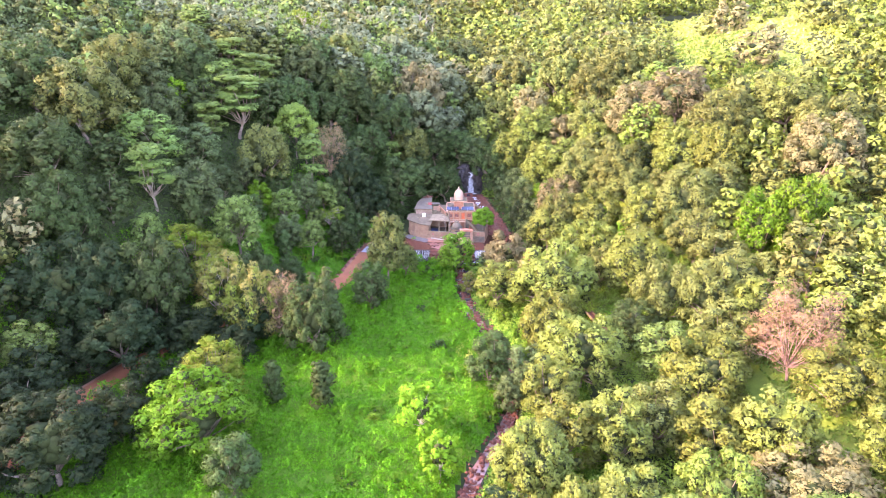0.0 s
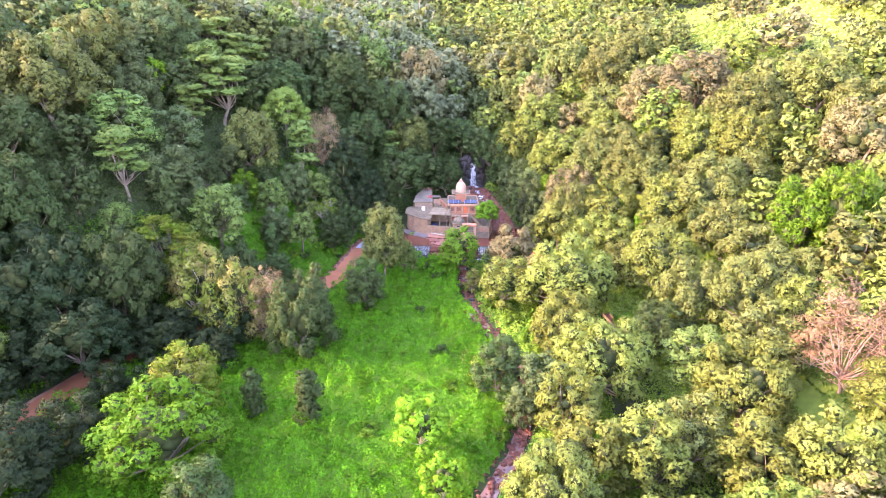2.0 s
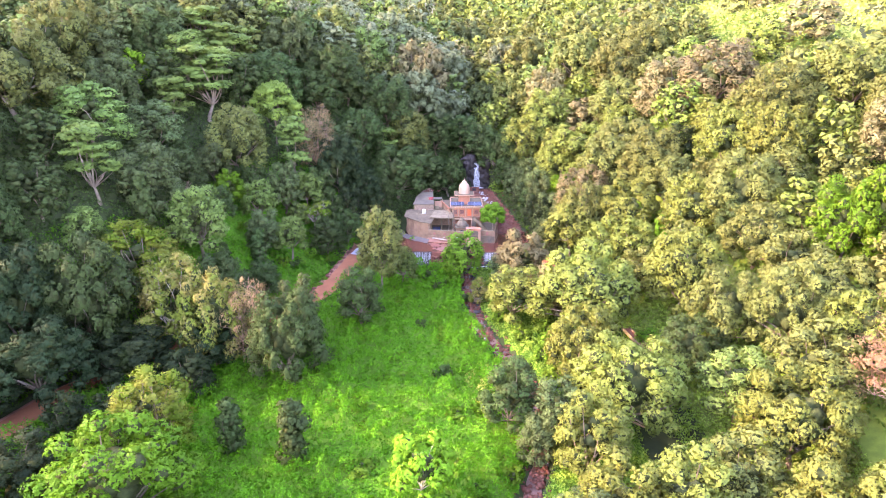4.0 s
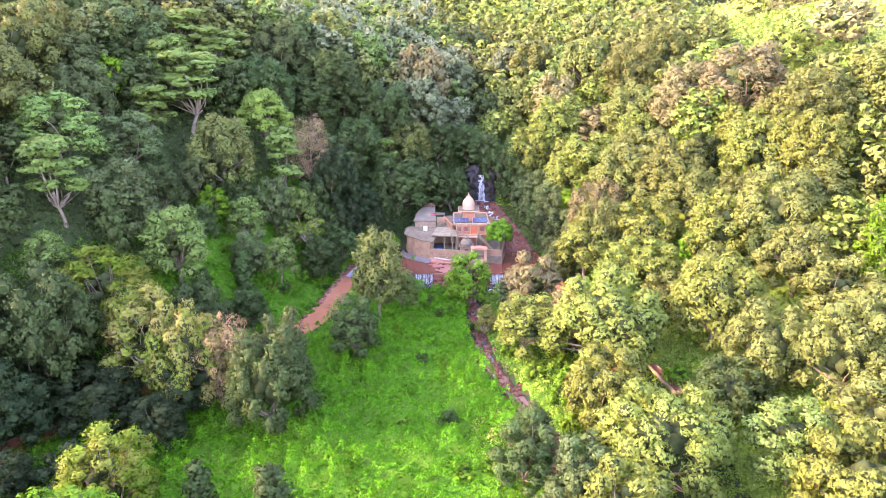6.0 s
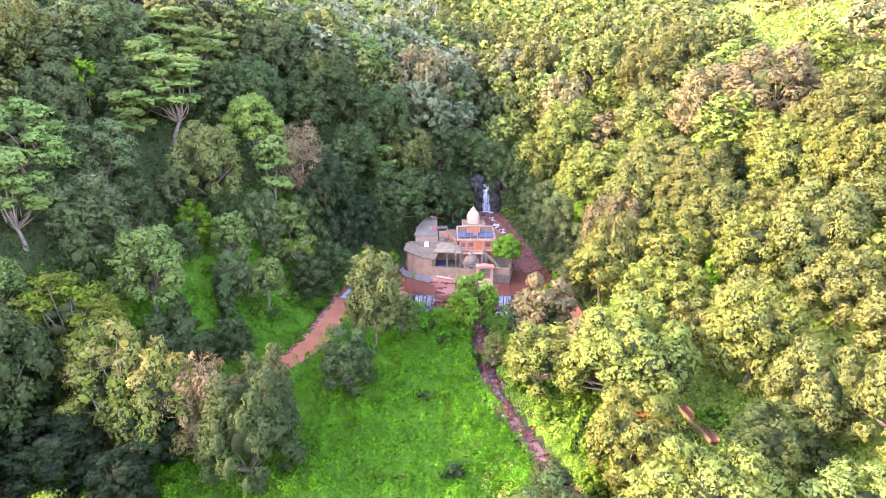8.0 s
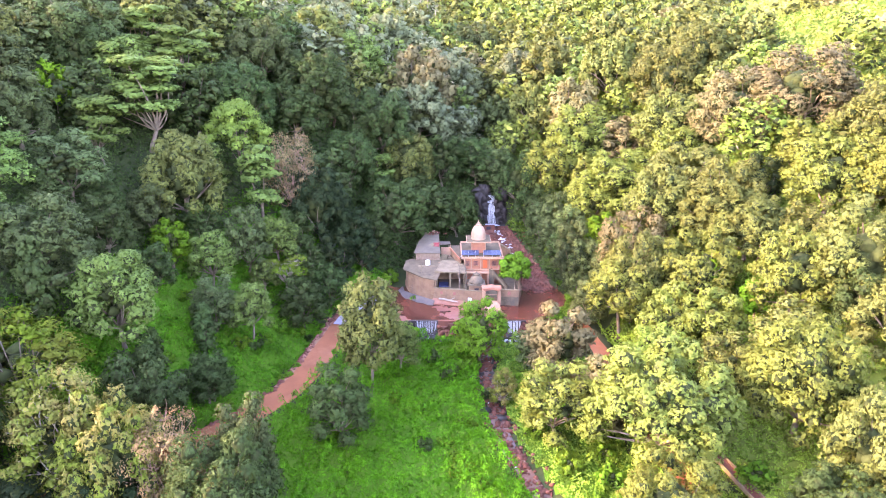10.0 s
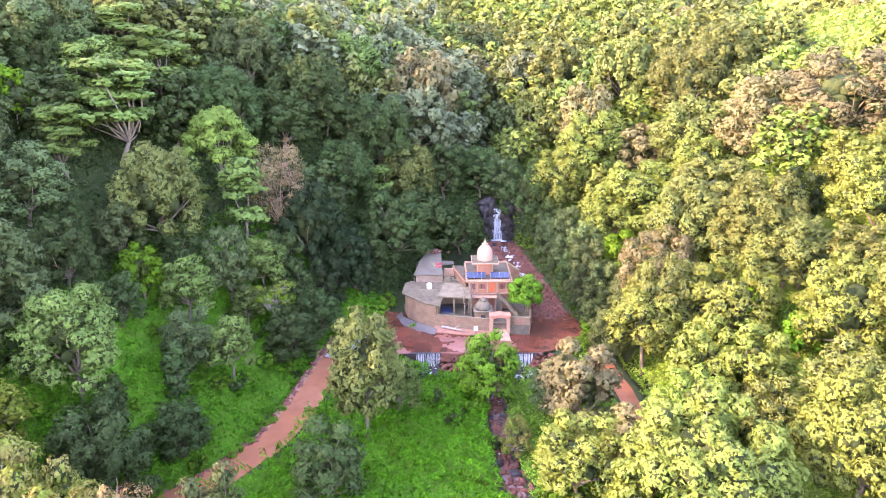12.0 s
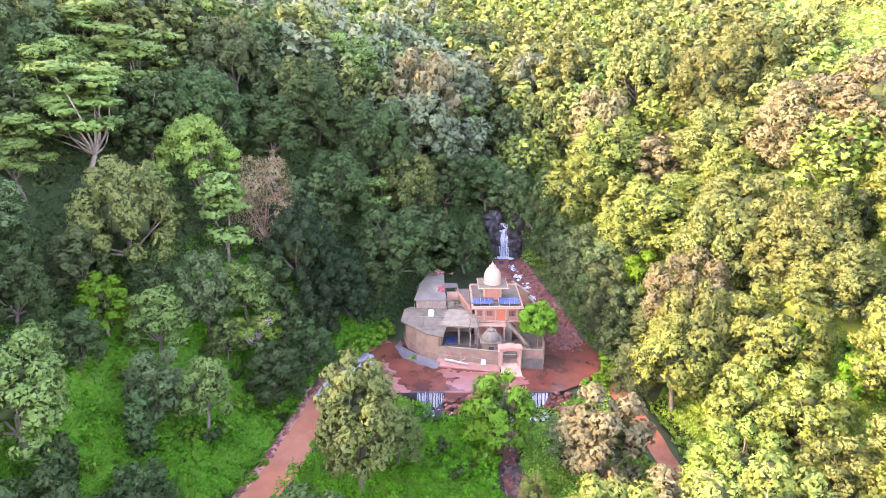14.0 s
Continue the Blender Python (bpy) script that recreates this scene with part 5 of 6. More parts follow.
dome = lathe("dome", [(1.78, 0), (1.82, 0.18), (1.68, 0.26), (1.72, 0.42), (1.76, 0.9), (1.74, 1.5), (1.62, 2.1), (1.38, 2.65), (1.02, 3.1), (0.6, 3.4), (0.42, 3.48)], (2.5, 13.3, 10.08), CREAM, shrine, "ribbed cream dome", 48, 16, 0.05)
lathe("finial", [(0.5, 0), (0.72, 0.1), (0.74, 0.22), (0.5, 0.32), (0.26, 0.42), (0.34, 0.56), (0.3, 0.7), (0.12, 0.84), (0.09, 1.0), (0.04, 1.35), (0.02, 1.5)], (2.5, 13.3, 13.5), CREAM, dome, "", 20)
# gallery in front of the lower storey
block("gallery_roof", (-1.0, 4.9, 6.9, 8.55, 3.2, 3.42), PINK_PALE, shrine)
for x in (-0.7, 1.1, 2.9, 4.6):
    block("pillar", (x - 0.15, x + 0.15, 7.05, 7.35, -0.2, 3.2), PINK_PALE, shrine)

# -- solar panels --
for x0, count in ((-1.75, 5), (3.55, 4)):
    row = thing("solar_array", "row of blue solar panels on the shrine roof", "solar panel", "solar panels", (x0, 8.75, 7.0))
    w = 1.03 if count == 4 else 0.84
    for k in range(count):
        bm = bmesh.new()
        box(bm, k * w + 0.02, k * w + w - 0.03, 0, 1.75, 0, 0.045, 0.01)
        bmesh.ops.rotate(bm, verts=bm.verts[:], cent=(0, 0, 0), matrix=Matrix.Rotation(radians(24), 3, "X"))
        bmesh.ops.translate(bm, verts=bm.verts[:], vec=(0, 0, 0.3))
        p = part("panel", bm, SOLAR, row)
        bm = bmesh.new()
        for q in range(1, 3):
            box(bm, k * w + w * q / 3 - 0.012, k * w + w * q / 3 + 0.012, 0.02, 1.73, 0.046, 0.052, 0)
        for q in range(1, 6):
            box(bm, k * w + 0.03, k * w + w - 0.04, 1.75 * q / 6 - 0.01, 1.75 * q / 6 + 0.01, 0.0465, 0.0515, 0)
        for a in (0.015, w - 0.055):
            box(bm, k * w + a, k * w + a + 0.035, -0.01, 1.76, 0.044, 0.06, 0)
        bmesh.ops.rotate(bm, verts=bm.verts[:], cent=(0, 0, 0), matrix=Matrix.Rotation(radians(24), 3, "X"))
        bmesh.ops.translate(bm, verts=bm.verts[:], vec=(0, 0, 0.3))
        part("grid", bm, GRID, p, "thin grey grid lines")
    for k in range(0, count + 1, 2):
        block("front_leg", (k * w - 0.02, k * w + 0.04, 0.0, 0.06, -0.14, 0.31), ALU, row)
        block("back_leg", (k * w - 0.02, k * w + 0.04, 1.5, 1.56, -0.14, 0.96), ALU, row)

# -- plinth and yard --
yard = thing("yard", "raised concrete yard of the temple", "yard")
slab("platform", [(-15.6, 11.5), (-14.4, 7.2), (-8.6, 1.6), (2.6, -0.6), (11.1, -1.1), (12.6, 6), (13.2, 16), (11, 26), (6, 30), (-9, 26), (-14, 18)], -2.4, -0.05, PLASTER, yard)
slab("paving", [(-8.2, 2.4), (2.6, 0.2), (10.6, -0.3), (12.0, 6), (12.6, 15), (8.0, 15), (8.0, 8.6), (-8.0, 8.6)], -0.05, 0.02, CONCRETE, yard, "stained cement paving")

# -- left hall with plastered wall and shed roofs --
hall = thing("hall", "long plastered hall with a weathered grey concrete roof", "building")
H = [(-15.2, 11.8), (-14.6, 8.2), (-12.6, 5.6), (-10.4, 3.6), (-8.3, 2.0)]
for a, b in zip(H[:-1], H[1:]):
    wall_line("outer_wall", a, b, 0.4, -2.4, 3.45, PLASTER, hall)
wall_line("end_wall", (-8.1, 2.2), (-7.6, 8.5), 0.35, 0.0, 3.4, PLASTER, hall)
wall_line("back_wall", (-15.0, 12.0), (-6.8, 12.2), 0.35, 0.0, 4.5, PLASTER, hall)
slab("roof", [(-15.9, 8.0), (-14.4, 6.6), (-11.0, 3.2), (-7.6, 1.5), (-6.7, 6.0), (-6.6, 12.1), (-13.9, 13.1), (-15.4, 12.4)],
     [3.85, 3.7, 3.5, 3.45, 3.95, 4.65, 4.7, 4.5], [4.1, 3.95, 3.72, 3.67, 4.2, 4.9, 4.95, 4.75], CONCRETE, hall)
slab("roof_kerb", [(-12.2, 8.9), (-6.9, 8.6), (-6.9, 8.85), (-12.2, 9.15)], 4.2, 4.62, CONCRETE_PALE, hall)
for a, b in (((-13.4, 12.5), (-13.2, 12.7)), ((-6.9, 11.2), (-6.7, 11.4)), ((-11.4, 5.6), (-11.2, 5.8))):
    block("pipe", (a[0], b[0] - 0.08, a[1], b[1] - 0.08, 3.8, 6.0), CONCRETE_PALE, hall)

porch = thing("porch", "open porch with a pale concrete roof on one pillar", "building")
slab("roof", [(-8.1, 4.9), (-0.6, 3.8), (-1.3, 10.9), (-6.5, 11.7)], [4.3, 4.3, 4.75, 4.75], [4.62, 4.62, 5.05, 5.05], CONCRETE_PALE, porch, "pale stained concrete slab roof")
for x, y in ((-4.5, 5.4), (-1.2, 5.2), (-7.7, 5.7)):
    block("pillar", (x - 0.2, x + 0.2, y - 0.2, y + 0.2, 0.0, 4.35), CONCRETE_PALE, porch)
block("back_wall", (-7.4, -1.5, 10.6, 10.85, 0.0, 4.75), PLASTER, porch)
block("floor_slab", (-7.6, -1.0, 4.6, 10.6, 0.02, 0.45), CONCRETE, porch)
block("tarpaulin", (-7.2, -4.9, 5.2, 8.4, 0.45, 0.62), BLUE_CLOTH, porch, "crumpled blue tarpaulin")

shed = thing("shed", "old timber-fronted shed with a grey sheet roof", "building")
for k in range(13):
    x = -12.9 + k * 0.46
    block("plank", (x, x + 0.42, 12.55, 12.62, 4.7, 6.6 + 0.02 * (k % 3)), TIMBER, shed)
slab("wall", [(-12.95, 12.7), (-6.95, 12.7), (-7.3, 24.0), (-11.2, 24.2)], -0.2, 6.5, PLASTER, shed)
slab("roof", [(-13.4, 12.1), (-6.8, 12.0), (-7.2, 18.2), (-12.4, 18.6)], [6.62, 6.62, 7.5, 7.5], [6.76, 6.76, 7.64, 7.64], ROOF_TIN, shed)
slab("roof", [(-12.6, 18.3), (-7.1, 18.0), (-7.3, 24.6), (-10.4, 24.9)], [7.45, 7.45, 8.1, 8.1], [7.6, 7.6, 8.25, 8.25], ROOF_TIN, shed)
for k in range(9):
    x = -12.9 + k * 0.72
    bm = bmesh.new()
    prism(bm, [(x, 12.05), (x + 0.07, 12.05), (x + 0.07, 18.1), (x, 18.1)], [6.76, 6.76, 7.63, 7.63], [6.81, 6.81, 7.68, 7.68])
    part("roof_seam", bm, ROOF_TIN, shed)
slab("side_roof", [(-7.0, 19.5), (-4.2, 20.0), (-4.4, 22.2), (-7.2, 22.4)], 6.4, 6.55, ROOF_TIN, shed)
heap = thing("rubble_heap", "heap of broken red-brown roof tiles", "rubble", "", (-8.6, 24.0, 8.15))
hr = random.Random(9)
for k in range(40):
    bm = bmesh.new()
    box(bm, -0.3, 0.3, -0.2, 0.2, -0.05, 0.05, 0)
    bmesh.ops.rotate(bm, verts=bm.verts[:], cent=(0, 0, 0), matrix=Euler((hr.uniform(-0.5, 0.5), hr.uniform(-0.5, 0.5), hr.uniform(0, 3.1))).to_matrix())
    rx, ry = hr.gauss(0, 0.9), hr.gauss(0, 0.8)
    bmesh.ops.translate(bm, verts=bm.verts[:], vec=(rx, ry, max(0.08, 0.75 - 0.45 * math.hypot(rx, ry)) + hr.uniform(-0.05, 0.05)))
    part("tile", bm, ROCK if k % 3 else TIMBER, heap)
rag = thing("rag_heap", "heap of red and white rags on the shed roof", "rags", "", (-8.2, 16.8, 7.3))
rr = random.Random(3)
for k in range(9):
    bm = bmesh.new()
    bmesh.ops.create_icosphere(bm, subdivisions=2, radius=rr.uniform(0.25, 0.6))
    for v in bm.verts:
        v.co = Vector((v.co.x * 1.4, v.co.y, v.co.z * 0.32)) * (1 + 0.25 * rr.uniform(-1, 1))
        v.co += Vector(((k % 3 - 1) * 0.55, (k // 3 - 1) * 0.8, 0.12 + (k // 3 - 1) * 0.11))
    part("rag", bm, RAG_RED if k % 3 else CONCRETE_PALE, rag)

# middle terrace between shed and shrine
mid = thing("terrace_house", "low unfinished house with broken terrace walls", "building")
block("body", (-6.6, -1.9, 12.3, 19.2, -0.2, 4.3), PLASTER, mid)
block("roof", (-6.75, -1.75, 12.2, 19.3, 4.3, 4.5), CONCRETE, mid)
block("wall", (-6.7, -4.2, 17.2, 17.45, 4.5, 6.5), PINK_PALE, mid)
block("wall", (-4.4, -4.15, 17.45, 20.2, 4.5, 6.3), PINK_PALE, mid)
block("wall", (-6.6, -5.3, 13.3, 13.55, 4.5, 5.9), CONCRETE_PALE, mid)
slab("side_wall", [(-2.05, 9.2), (-1.8, 9.1), (-4.05, 17.4), (-4.3, 17.3)], 4.5, 6.1, PLASTER, mid)
slab("upper_roof", [(-2.1, 8.9), (-1.95, 8.9), (-1.95, 19.6), (-4.9, 19.6), (-4.4, 17.4)], 6.1, 6.3, CONCRETE, mid)
slab("roof_edge", [(-2.3, 8.75), (-2.05, 8.75), (-4.35, 17.5), (-4.6, 17.5)], 6.12, 6.62, PINK, mid, "pink limewashed roof edge")
for k in range(9):
    x, y = -5.6 + (k % 5) * 0.75, 14.2 + (k // 5) * 1.5
    block("rubble", (x, x + 0.5 + 0.1 * (k % 3), y, y + 0.4, 4.5, 4.75 + 0.1 * (k % 2)), CONCRETE_PALE if k % 2 else TIMBER, mid)

tank = thing("water_tank", "white plastic water tank on the hall roof", "tank", "", (-9.9, 9.4, 4.62))
lathe("tank_body", [(0.58, 0), (0.62, 0.05), (0.6, 0.3), (0.62, 0.34), (0.6, 0.62), (0.62, 0.66), (0.6, 0.95), (0.56, 1.1), (0.35, 1.22)], (0, 0, 0), TANK_WHITE, tank)
lathe("lid", [(0.24, 1.2), (0.26, 1.28), (0.1, 1.32)], (0, 0, 0), TANK_WHITE, tank)

# -- small stone shrine --
small = thing("small_shrine", "small old stone shrine with a grey ribbed dome", "shrine", "", (1.55, 3.1, 0))
block("cella", (-1.7, 1.7, -1.6, 1.6, 0, 2.3), PLASTER, small)
# flat dark panel, the shade of a door opening as colour
block("doorway", (-0.5, 0.5, -1.63, -1.5, 0.1, 1.6), DARK_GAP, small)
block("cornice", (-2.05, 2.05, -1.95, 1.95, 2.3, 2.55), STONE, small)
dome2 = lathe("dome", [(1.7, 2.55), (1.75, 2.75), (1.62, 3.1), (1.45, 3.5), (1.15, 3.9), (0.75, 4.2), (0.5, 4.3)], (0, 0, 0), STONE, small, "", 48, 14, 0.06)
lathe("finial", [(0.5, 4.3), (0.8, 4.4), (0.82, 4.55), (0.5, 4.65), (0.3, 4.85), (0.15, 5.05), (0.05, 5.2)], (0, 0, 0), STONE, dome2, "", 20)

# -- stair beside the shrine --
stair = thing("stair", "grey stone stair curving down from the upper storey", "stair")
for k in range(16):
    u = k / 15
    x, y, z = 5.0 + 4.3 * u, 8.2 - 3.6 * u ** 1.4, 3.6 * (1 - u)
    wall_line("step", (x, y - 0.9), (x + 0.15, y + 0.9), 0.36, z - 0.35 if k > 3 else -0.05, z + 0.14, STONE, stair)
for side in (-0.95, 0.95):
    bm = bmesh.new()
    for k in range(12):
        u = k / 12
        u2 = (k + 1) / 12
        p = [(5.0 + 4.3 * s, 8.2 - 3.6 * s ** 1.4 + side) for s in (u, u2)]
        prism(bm, [p[0], p[1], (p[1][0], p[1][1] + 0.16), (p[0][0], p[0][1] + 0.16)], [3.5 * (1 - u) - 0.2, 3.5 * (1 - u2) - 0.2] * 1 + [3.5 * (1 - u2) - 0.2, 3.5 * (1 - u) - 0.2], [3.6 * (1 - u) + 0.75, 3.6 * (1 - u2) + 0.75, 3.6 * (1 - u2) + 0.75, 3.6 * (1 - u) + 0.75])
    part("stair_parapet", bm, STONE, stair)

# -- compound wall --
fence = thing("compound_wall", "stained plaster compound wall with piers and coping", "wall")
FW = [(-8.3, 2.0), (-5.6, 1.4), (-2.8, 0.8), (0.0, 0.2), (2.9, -0.4)]
for a, b in zip(FW[:-1], FW[1:]):
    wall_line("wall_panel", a, b, 0.28, -0.9, 1.55, PLASTER, fence)
    wall_line("coping", a, b, 0.42, 1.55, 1.68, CONCRETE_PALE, fence)
    d = (Vector(b) - Vector(a)).normalized()
    for q in range(2):
        s = Vector(a) + (Vector(b) - Vector(a)) * (q / 2)
        block("pier", (s.x - 0.14, s.x + 0.14, s.y - 0.24, s.y + 0.02, -0.9, 1.53), PLASTER, fence)
for x, y in ((-6.6, 1.4), (-3.6, 0.75)):
    block("shutter", (x - 0.3, x + 0.3, y - 0.06, y + 0.02, 0.25, 0.95), WOOD_RED, fence, "small red-brown hatch")
right = thing("compound_wall", "plaster wall on a rubble stone base beside the gate", "wall")
wall_line("wall_panel", (7.0, -0.45), (11.0, -0.95), 0.35, 0.45, 2.1, PLASTER, right)
wall_line("stone_base", (6.9, -0.5), (11.1, -1.0), 0.7, -2.2, 0.45, STONE, right)
wall_line("coping", (6.9, -0.45), (11.1, -0.95), 0.5, 2.1, 2.22, CONCRETE_PALE, right)
wall_line("return_wall", (11.0, -0.9), (12.6, 9.0), 0.35, -2.2, 1.9, PLASTER, right)
block("shutter", (8.55, 9.25, -0.98, -0.86, 0.85, 1.75), WOOD_RED, right, "red-brown wooden hatch")

# -- arched gate --
gate = thing("arched_gate", "pink limewashed arched gateway with a ramp", "gate")
for x0, x1 in ((2.75, 3.45), (6.25, 6.95)):
    block("pier", (x0, x1, -1.6, 0.2, -1.4, 2.15), PINK_PALE, gate)
bm = bmesh.new()
outer, inner = [], []
for k in range(25):
    u = k / 24
    x = 2.6 + 4.5 * u
    hump = 2.5 + 0.5 * max(0.0, math.sin(math.pi * (0.04 + 0.92 * u))) ** 0.45 + 0.08 * math.cos(4 * math.pi * u)
    outer.append((x, hump))
    xi = 3.45 + 2.8 * u
    inner.append((xi, 2.0 + 0.45 * math.sqrt(max(0, 1 - (2 * u - 1) ** 2))))
vo = [[bm.verts.new((x, y, z)) for x, z in outer] for y in (-1.75, 0.3)]
vi = [[bm.verts.new((x, y, z)) for x, z in inner] for y in (-1.75, 0.3)]
for k in range(24):
    bm.faces.new((vo[0][k], vo[0][k + 1], vi[0][k + 1], vi[0][k]))
    bm.faces.new((vo[1][k + 1], vo[1][k], vi[1][k], vi[1][k + 1]))
    bm.faces.new((vo[0][k], vo[1][k], vo[1][k + 1], vo[0][k + 1]))
    bm.faces.new((vi[0][k + 1], vi[1][k + 1], vi[1][k], vi[0][k]))
for k in (0, 24):
    bm.faces.new((vo[0][k], vi[0][k], vi[1][k], vo[1][k]))
bmesh.ops.recalc_face_normals(bm, faces=bm.faces[:])
part("arch", bm, PINK, gate)
slab("ramp", [(3.0, -4.0), (6.9, -4.3), (6.3, 1.5), (3.4, 1.5)], [-2.2, -2.2, -2.2, -2.2], [-1.45, -1.45, 0.06, 0.06], PINK_PALE, gate, "sloping pale cement ramp")

# -- retaining wall, ghat, ford and weir --
ret = thing("retaining_wall", "long tan retaining wall beside the rocky bed", "wall")
for a, b, z in (((12.6, 9.0), (12.9, 16.0), 2.4), ((12.9, 16.0), (11.6, 23.0), 3.0), ((11.6, 23.0), (8.6, 30.5), 3.8)):
    wall_line("wall_panel", a, b, 0.45, -2.2, z, PLASTER, ret)
    wall_line("coping", a, b, 0.6, z, z + 0.12, CONCRETE_PALE, ret)
ghat = thing("ghat", "brown stone bathing steps below the waterfall", "steps")
for k in range(5):
    block("step", (3.2 + 0.15 * k, 9.0 - 0.2 * k, 34.0 + 0.8 * k, 40.5, 1.0 if k == 0 else 3.0 + 0.35 * (k - 1), 3.0 + 0.35 * k), ROCK, ghat)
block("niche_wall", (3.4, 8.8, 40.5, 41.2, 1.0, 5.6), ROCK, ghat)
for x in (4.2, 6.4):
    # thin dark panels on the wall paint the shade of the recesses
    block("niche", (x, x + 1.2, 40.44, 40.52, 4.4, 5.3), DARK_GAP, ghat)
ford = thing("ford", "wet pinkish concrete ford along the weir crest", "ford")


def shoal(name, outline, seed, parent):
    """Wet concrete that dips under the water along an uneven edge."""
    p = np.array(outline, dtype=float)
    x, y = np.meshgrid(np.arange(p[:, 0].min() - 1, p[:, 0].max() + 1, 0.3), np.arange(p[:, 1].min() - 0.4, p[:, 1].max() + 1, 0.3))
    inside, dist = np.zeros(x.shape, bool), np.full(x.shape, 1e9)
    for a, b in zip(p, np.roll(p, -1, 0)):
        cross = (a[1] > y) != (b[1] > y)
        inside ^= cross & (x < (b[0] - a[0]) * (y - a[1]) / (b[1] - a[1] + 1e-12) + a[0])
        e = b - a
        u = np.clip(((x - a[0]) * e[0] + (y - a[1]) * e[1]) / (e @ e), 0, 1)
        dist = np.minimum(dist, np.hypot(x - a[0] - u * e[0], y - a[1] - u * e[1]))
    d = np.where(inside, dist, -dist)
    z = -1.62 + 0.07 * np.tanh(d * 0.8) + 0.045 * vnoise(x / 1.7 + seed, y / 0.9) + 0.03 * vnoise(x / 0.6, y / 0.5 + seed)
    m = np.arange(x.size).reshape(x.shape)
    f = np.stack([m[:-1, :-1], m[:-1, 1:], m[1:, 1:], m[1:, :-1]], -1)[d[:-1, :-1] > -1.0]
    raw(name, np.stack([x, y, z], -1).reshape(-1, 3), f.reshape(-1, 4), FORD, parent, smooth=True)


shoal("slab", [(-20.8, 1.0), (-18.4, 2.2), (-16.6, -3.2), (-14.0, -8.4), (-15.4, -9.0), (-18.6, -7.0), (-21.0, -3.0)], 2, ford)
shoal("apron", [(-7.4, -1.4), (-2, -2.2), (3.0, -3.0), (6.8, -3.2), (8.2, -5.2), (6.4, -7.4), (0, -8.6), (-5.6, -8.6), (-6.6, -6.4), (-4.6, -4.6), (-8.6, -2.8)], 4, ford)
weir = thing("weir", "low stained masonry weir holding back the pool", "weir")
slab("crest", [(-14.5, -8.8), (12.8, -8.9), (12.8, -9.5), (-14.5, -9.4)], -5.4, -1.66, ROCK_DARK, weir)
slab("abutment", wavy([(-7.3, -9.0), (6.9, -9.1), (6.9, -9.7), (-7.3, -9.6)], 0.07, 6), -5.4, -1.56, ROCK, weir)
gravel = thing("gravel_bank", "bank of grey gravel below the hall wall", "gravel")
slab("gravel", [(-16.2, 11), (-15.6, 7.4), (-13.2, 4.4), (-9.8, 1.4), (-8.2, 0.2), (-8.6, -0.9), (-9.6, -1.0), (-10.9, 0.3), (-12.3, 0.7), (-13.6, 2.2), (-15.2, 3.2), (-16.1, 4.9), (-16.5, 6.6), (-17.2, 8)], -2.4, [-1.5, -1.25, -0.95, -0.8, -0.85, -1.5, -1.52, -1.52, -1.5, -1.52, -1.52, -1.5, -1.52, -1.5], GRAVEL, gravel)
slab("earth_strip", [(-8.6, 1.4), (2.8, -1.0), (3.0, -2.6), (-6.2, -0.6), (-9.0, -0.2)], -2.4, [-0.7, -0.9, -1.5, -1.45, -1.3], VERGE, gravel)
log = thing("felled_log", "grey weathered log lying before the wall", "log")
v, f = tube([(-7.2, 0.7, -0.6), (-5.8, 0.2, -0.58), (-4.0, -0.55, -0.72), (-2.9, -0.75, -0.8)], [0.24, 0.22, 0.2, 0.13], 8)
raw("stem", v, f, BARK_PALE, log)
v, f = tube([(-4.6, -0.35, -0.62), (-3.9, 0.15, -0.3), (-3.4, 0.3, -0.28)], [0.12, 0.09, 0.05], 6)
raw("branch", v, f, BARK_PALE, log)
sign = thing("white_board", "white painted board leaning before the wall", "board", "", (-0.1, -1.0, -0.95))
block("board", (-0.45, 0.45, -0.06, 0.0, 0.15, 1.25), TANK_WHITE, sign)
for x in (-0.36, 0.3):
    block("post", (x, x + 0.07, 0.0, 0.06, -0.05, 1.2), TIMBER, sign)

# ---- falling water, rocks and stones ----
CUBE_V = np.array([(-1, -1, -1), (1, -1, -1), (1, 1, -1), (-1, 1, -1), (-1, -1, 1), (1, -1, 1), (1, 1, 1), (-1, 1, 1)], dtype=float)
CUBE_F = np.array([(3, 2, 1, 0), (4, 5, 6, 7), (0, 1, 5, 4), (1, 2, 6, 5), (2, 3, 7, 6), (3, 0, 4, 7)])


def block_rock(rng, size):
    """A broken block: uneven corners, turned at random."""
    w = CUBE_V * np.where(CUBE_V[:, 2:] > 0, rng.uniform(0.45, 0.85), 0.9) + 0.28 * rng.normal(size=(8, 3))
    a, b = rng.uniform(0, 6.28), rng.normal() * 0.3
    w = (w * size) @ np.array([[1, 0, 0], [0, math.cos(b), math.sin(b)], [0, -math.sin(b), math.cos(b)]])
    return w @ np.array([[math.cos(a), math.sin(a), 0], [-math.sin(a), math.cos(a), 0], [0, 0, 1]])


def rocks(name, label, material, spots, seed, kind="stuff"):
    rng = np.random.RandomState(seed)
    pieces = []
    for x, y, z, r in spots:
        pieces.append((np.array([x, y, z]) + block_rock(rng, r * np.array([rng.uniform(0.6, 1.4), rng.uniform(0.6, 1.4), rng.uniform(0.35, 0.8)])), CUBE_F))
    v, f = gather(pieces)
    return tagged(raw(name, v, f, material), label, "rocks", kind=kind)


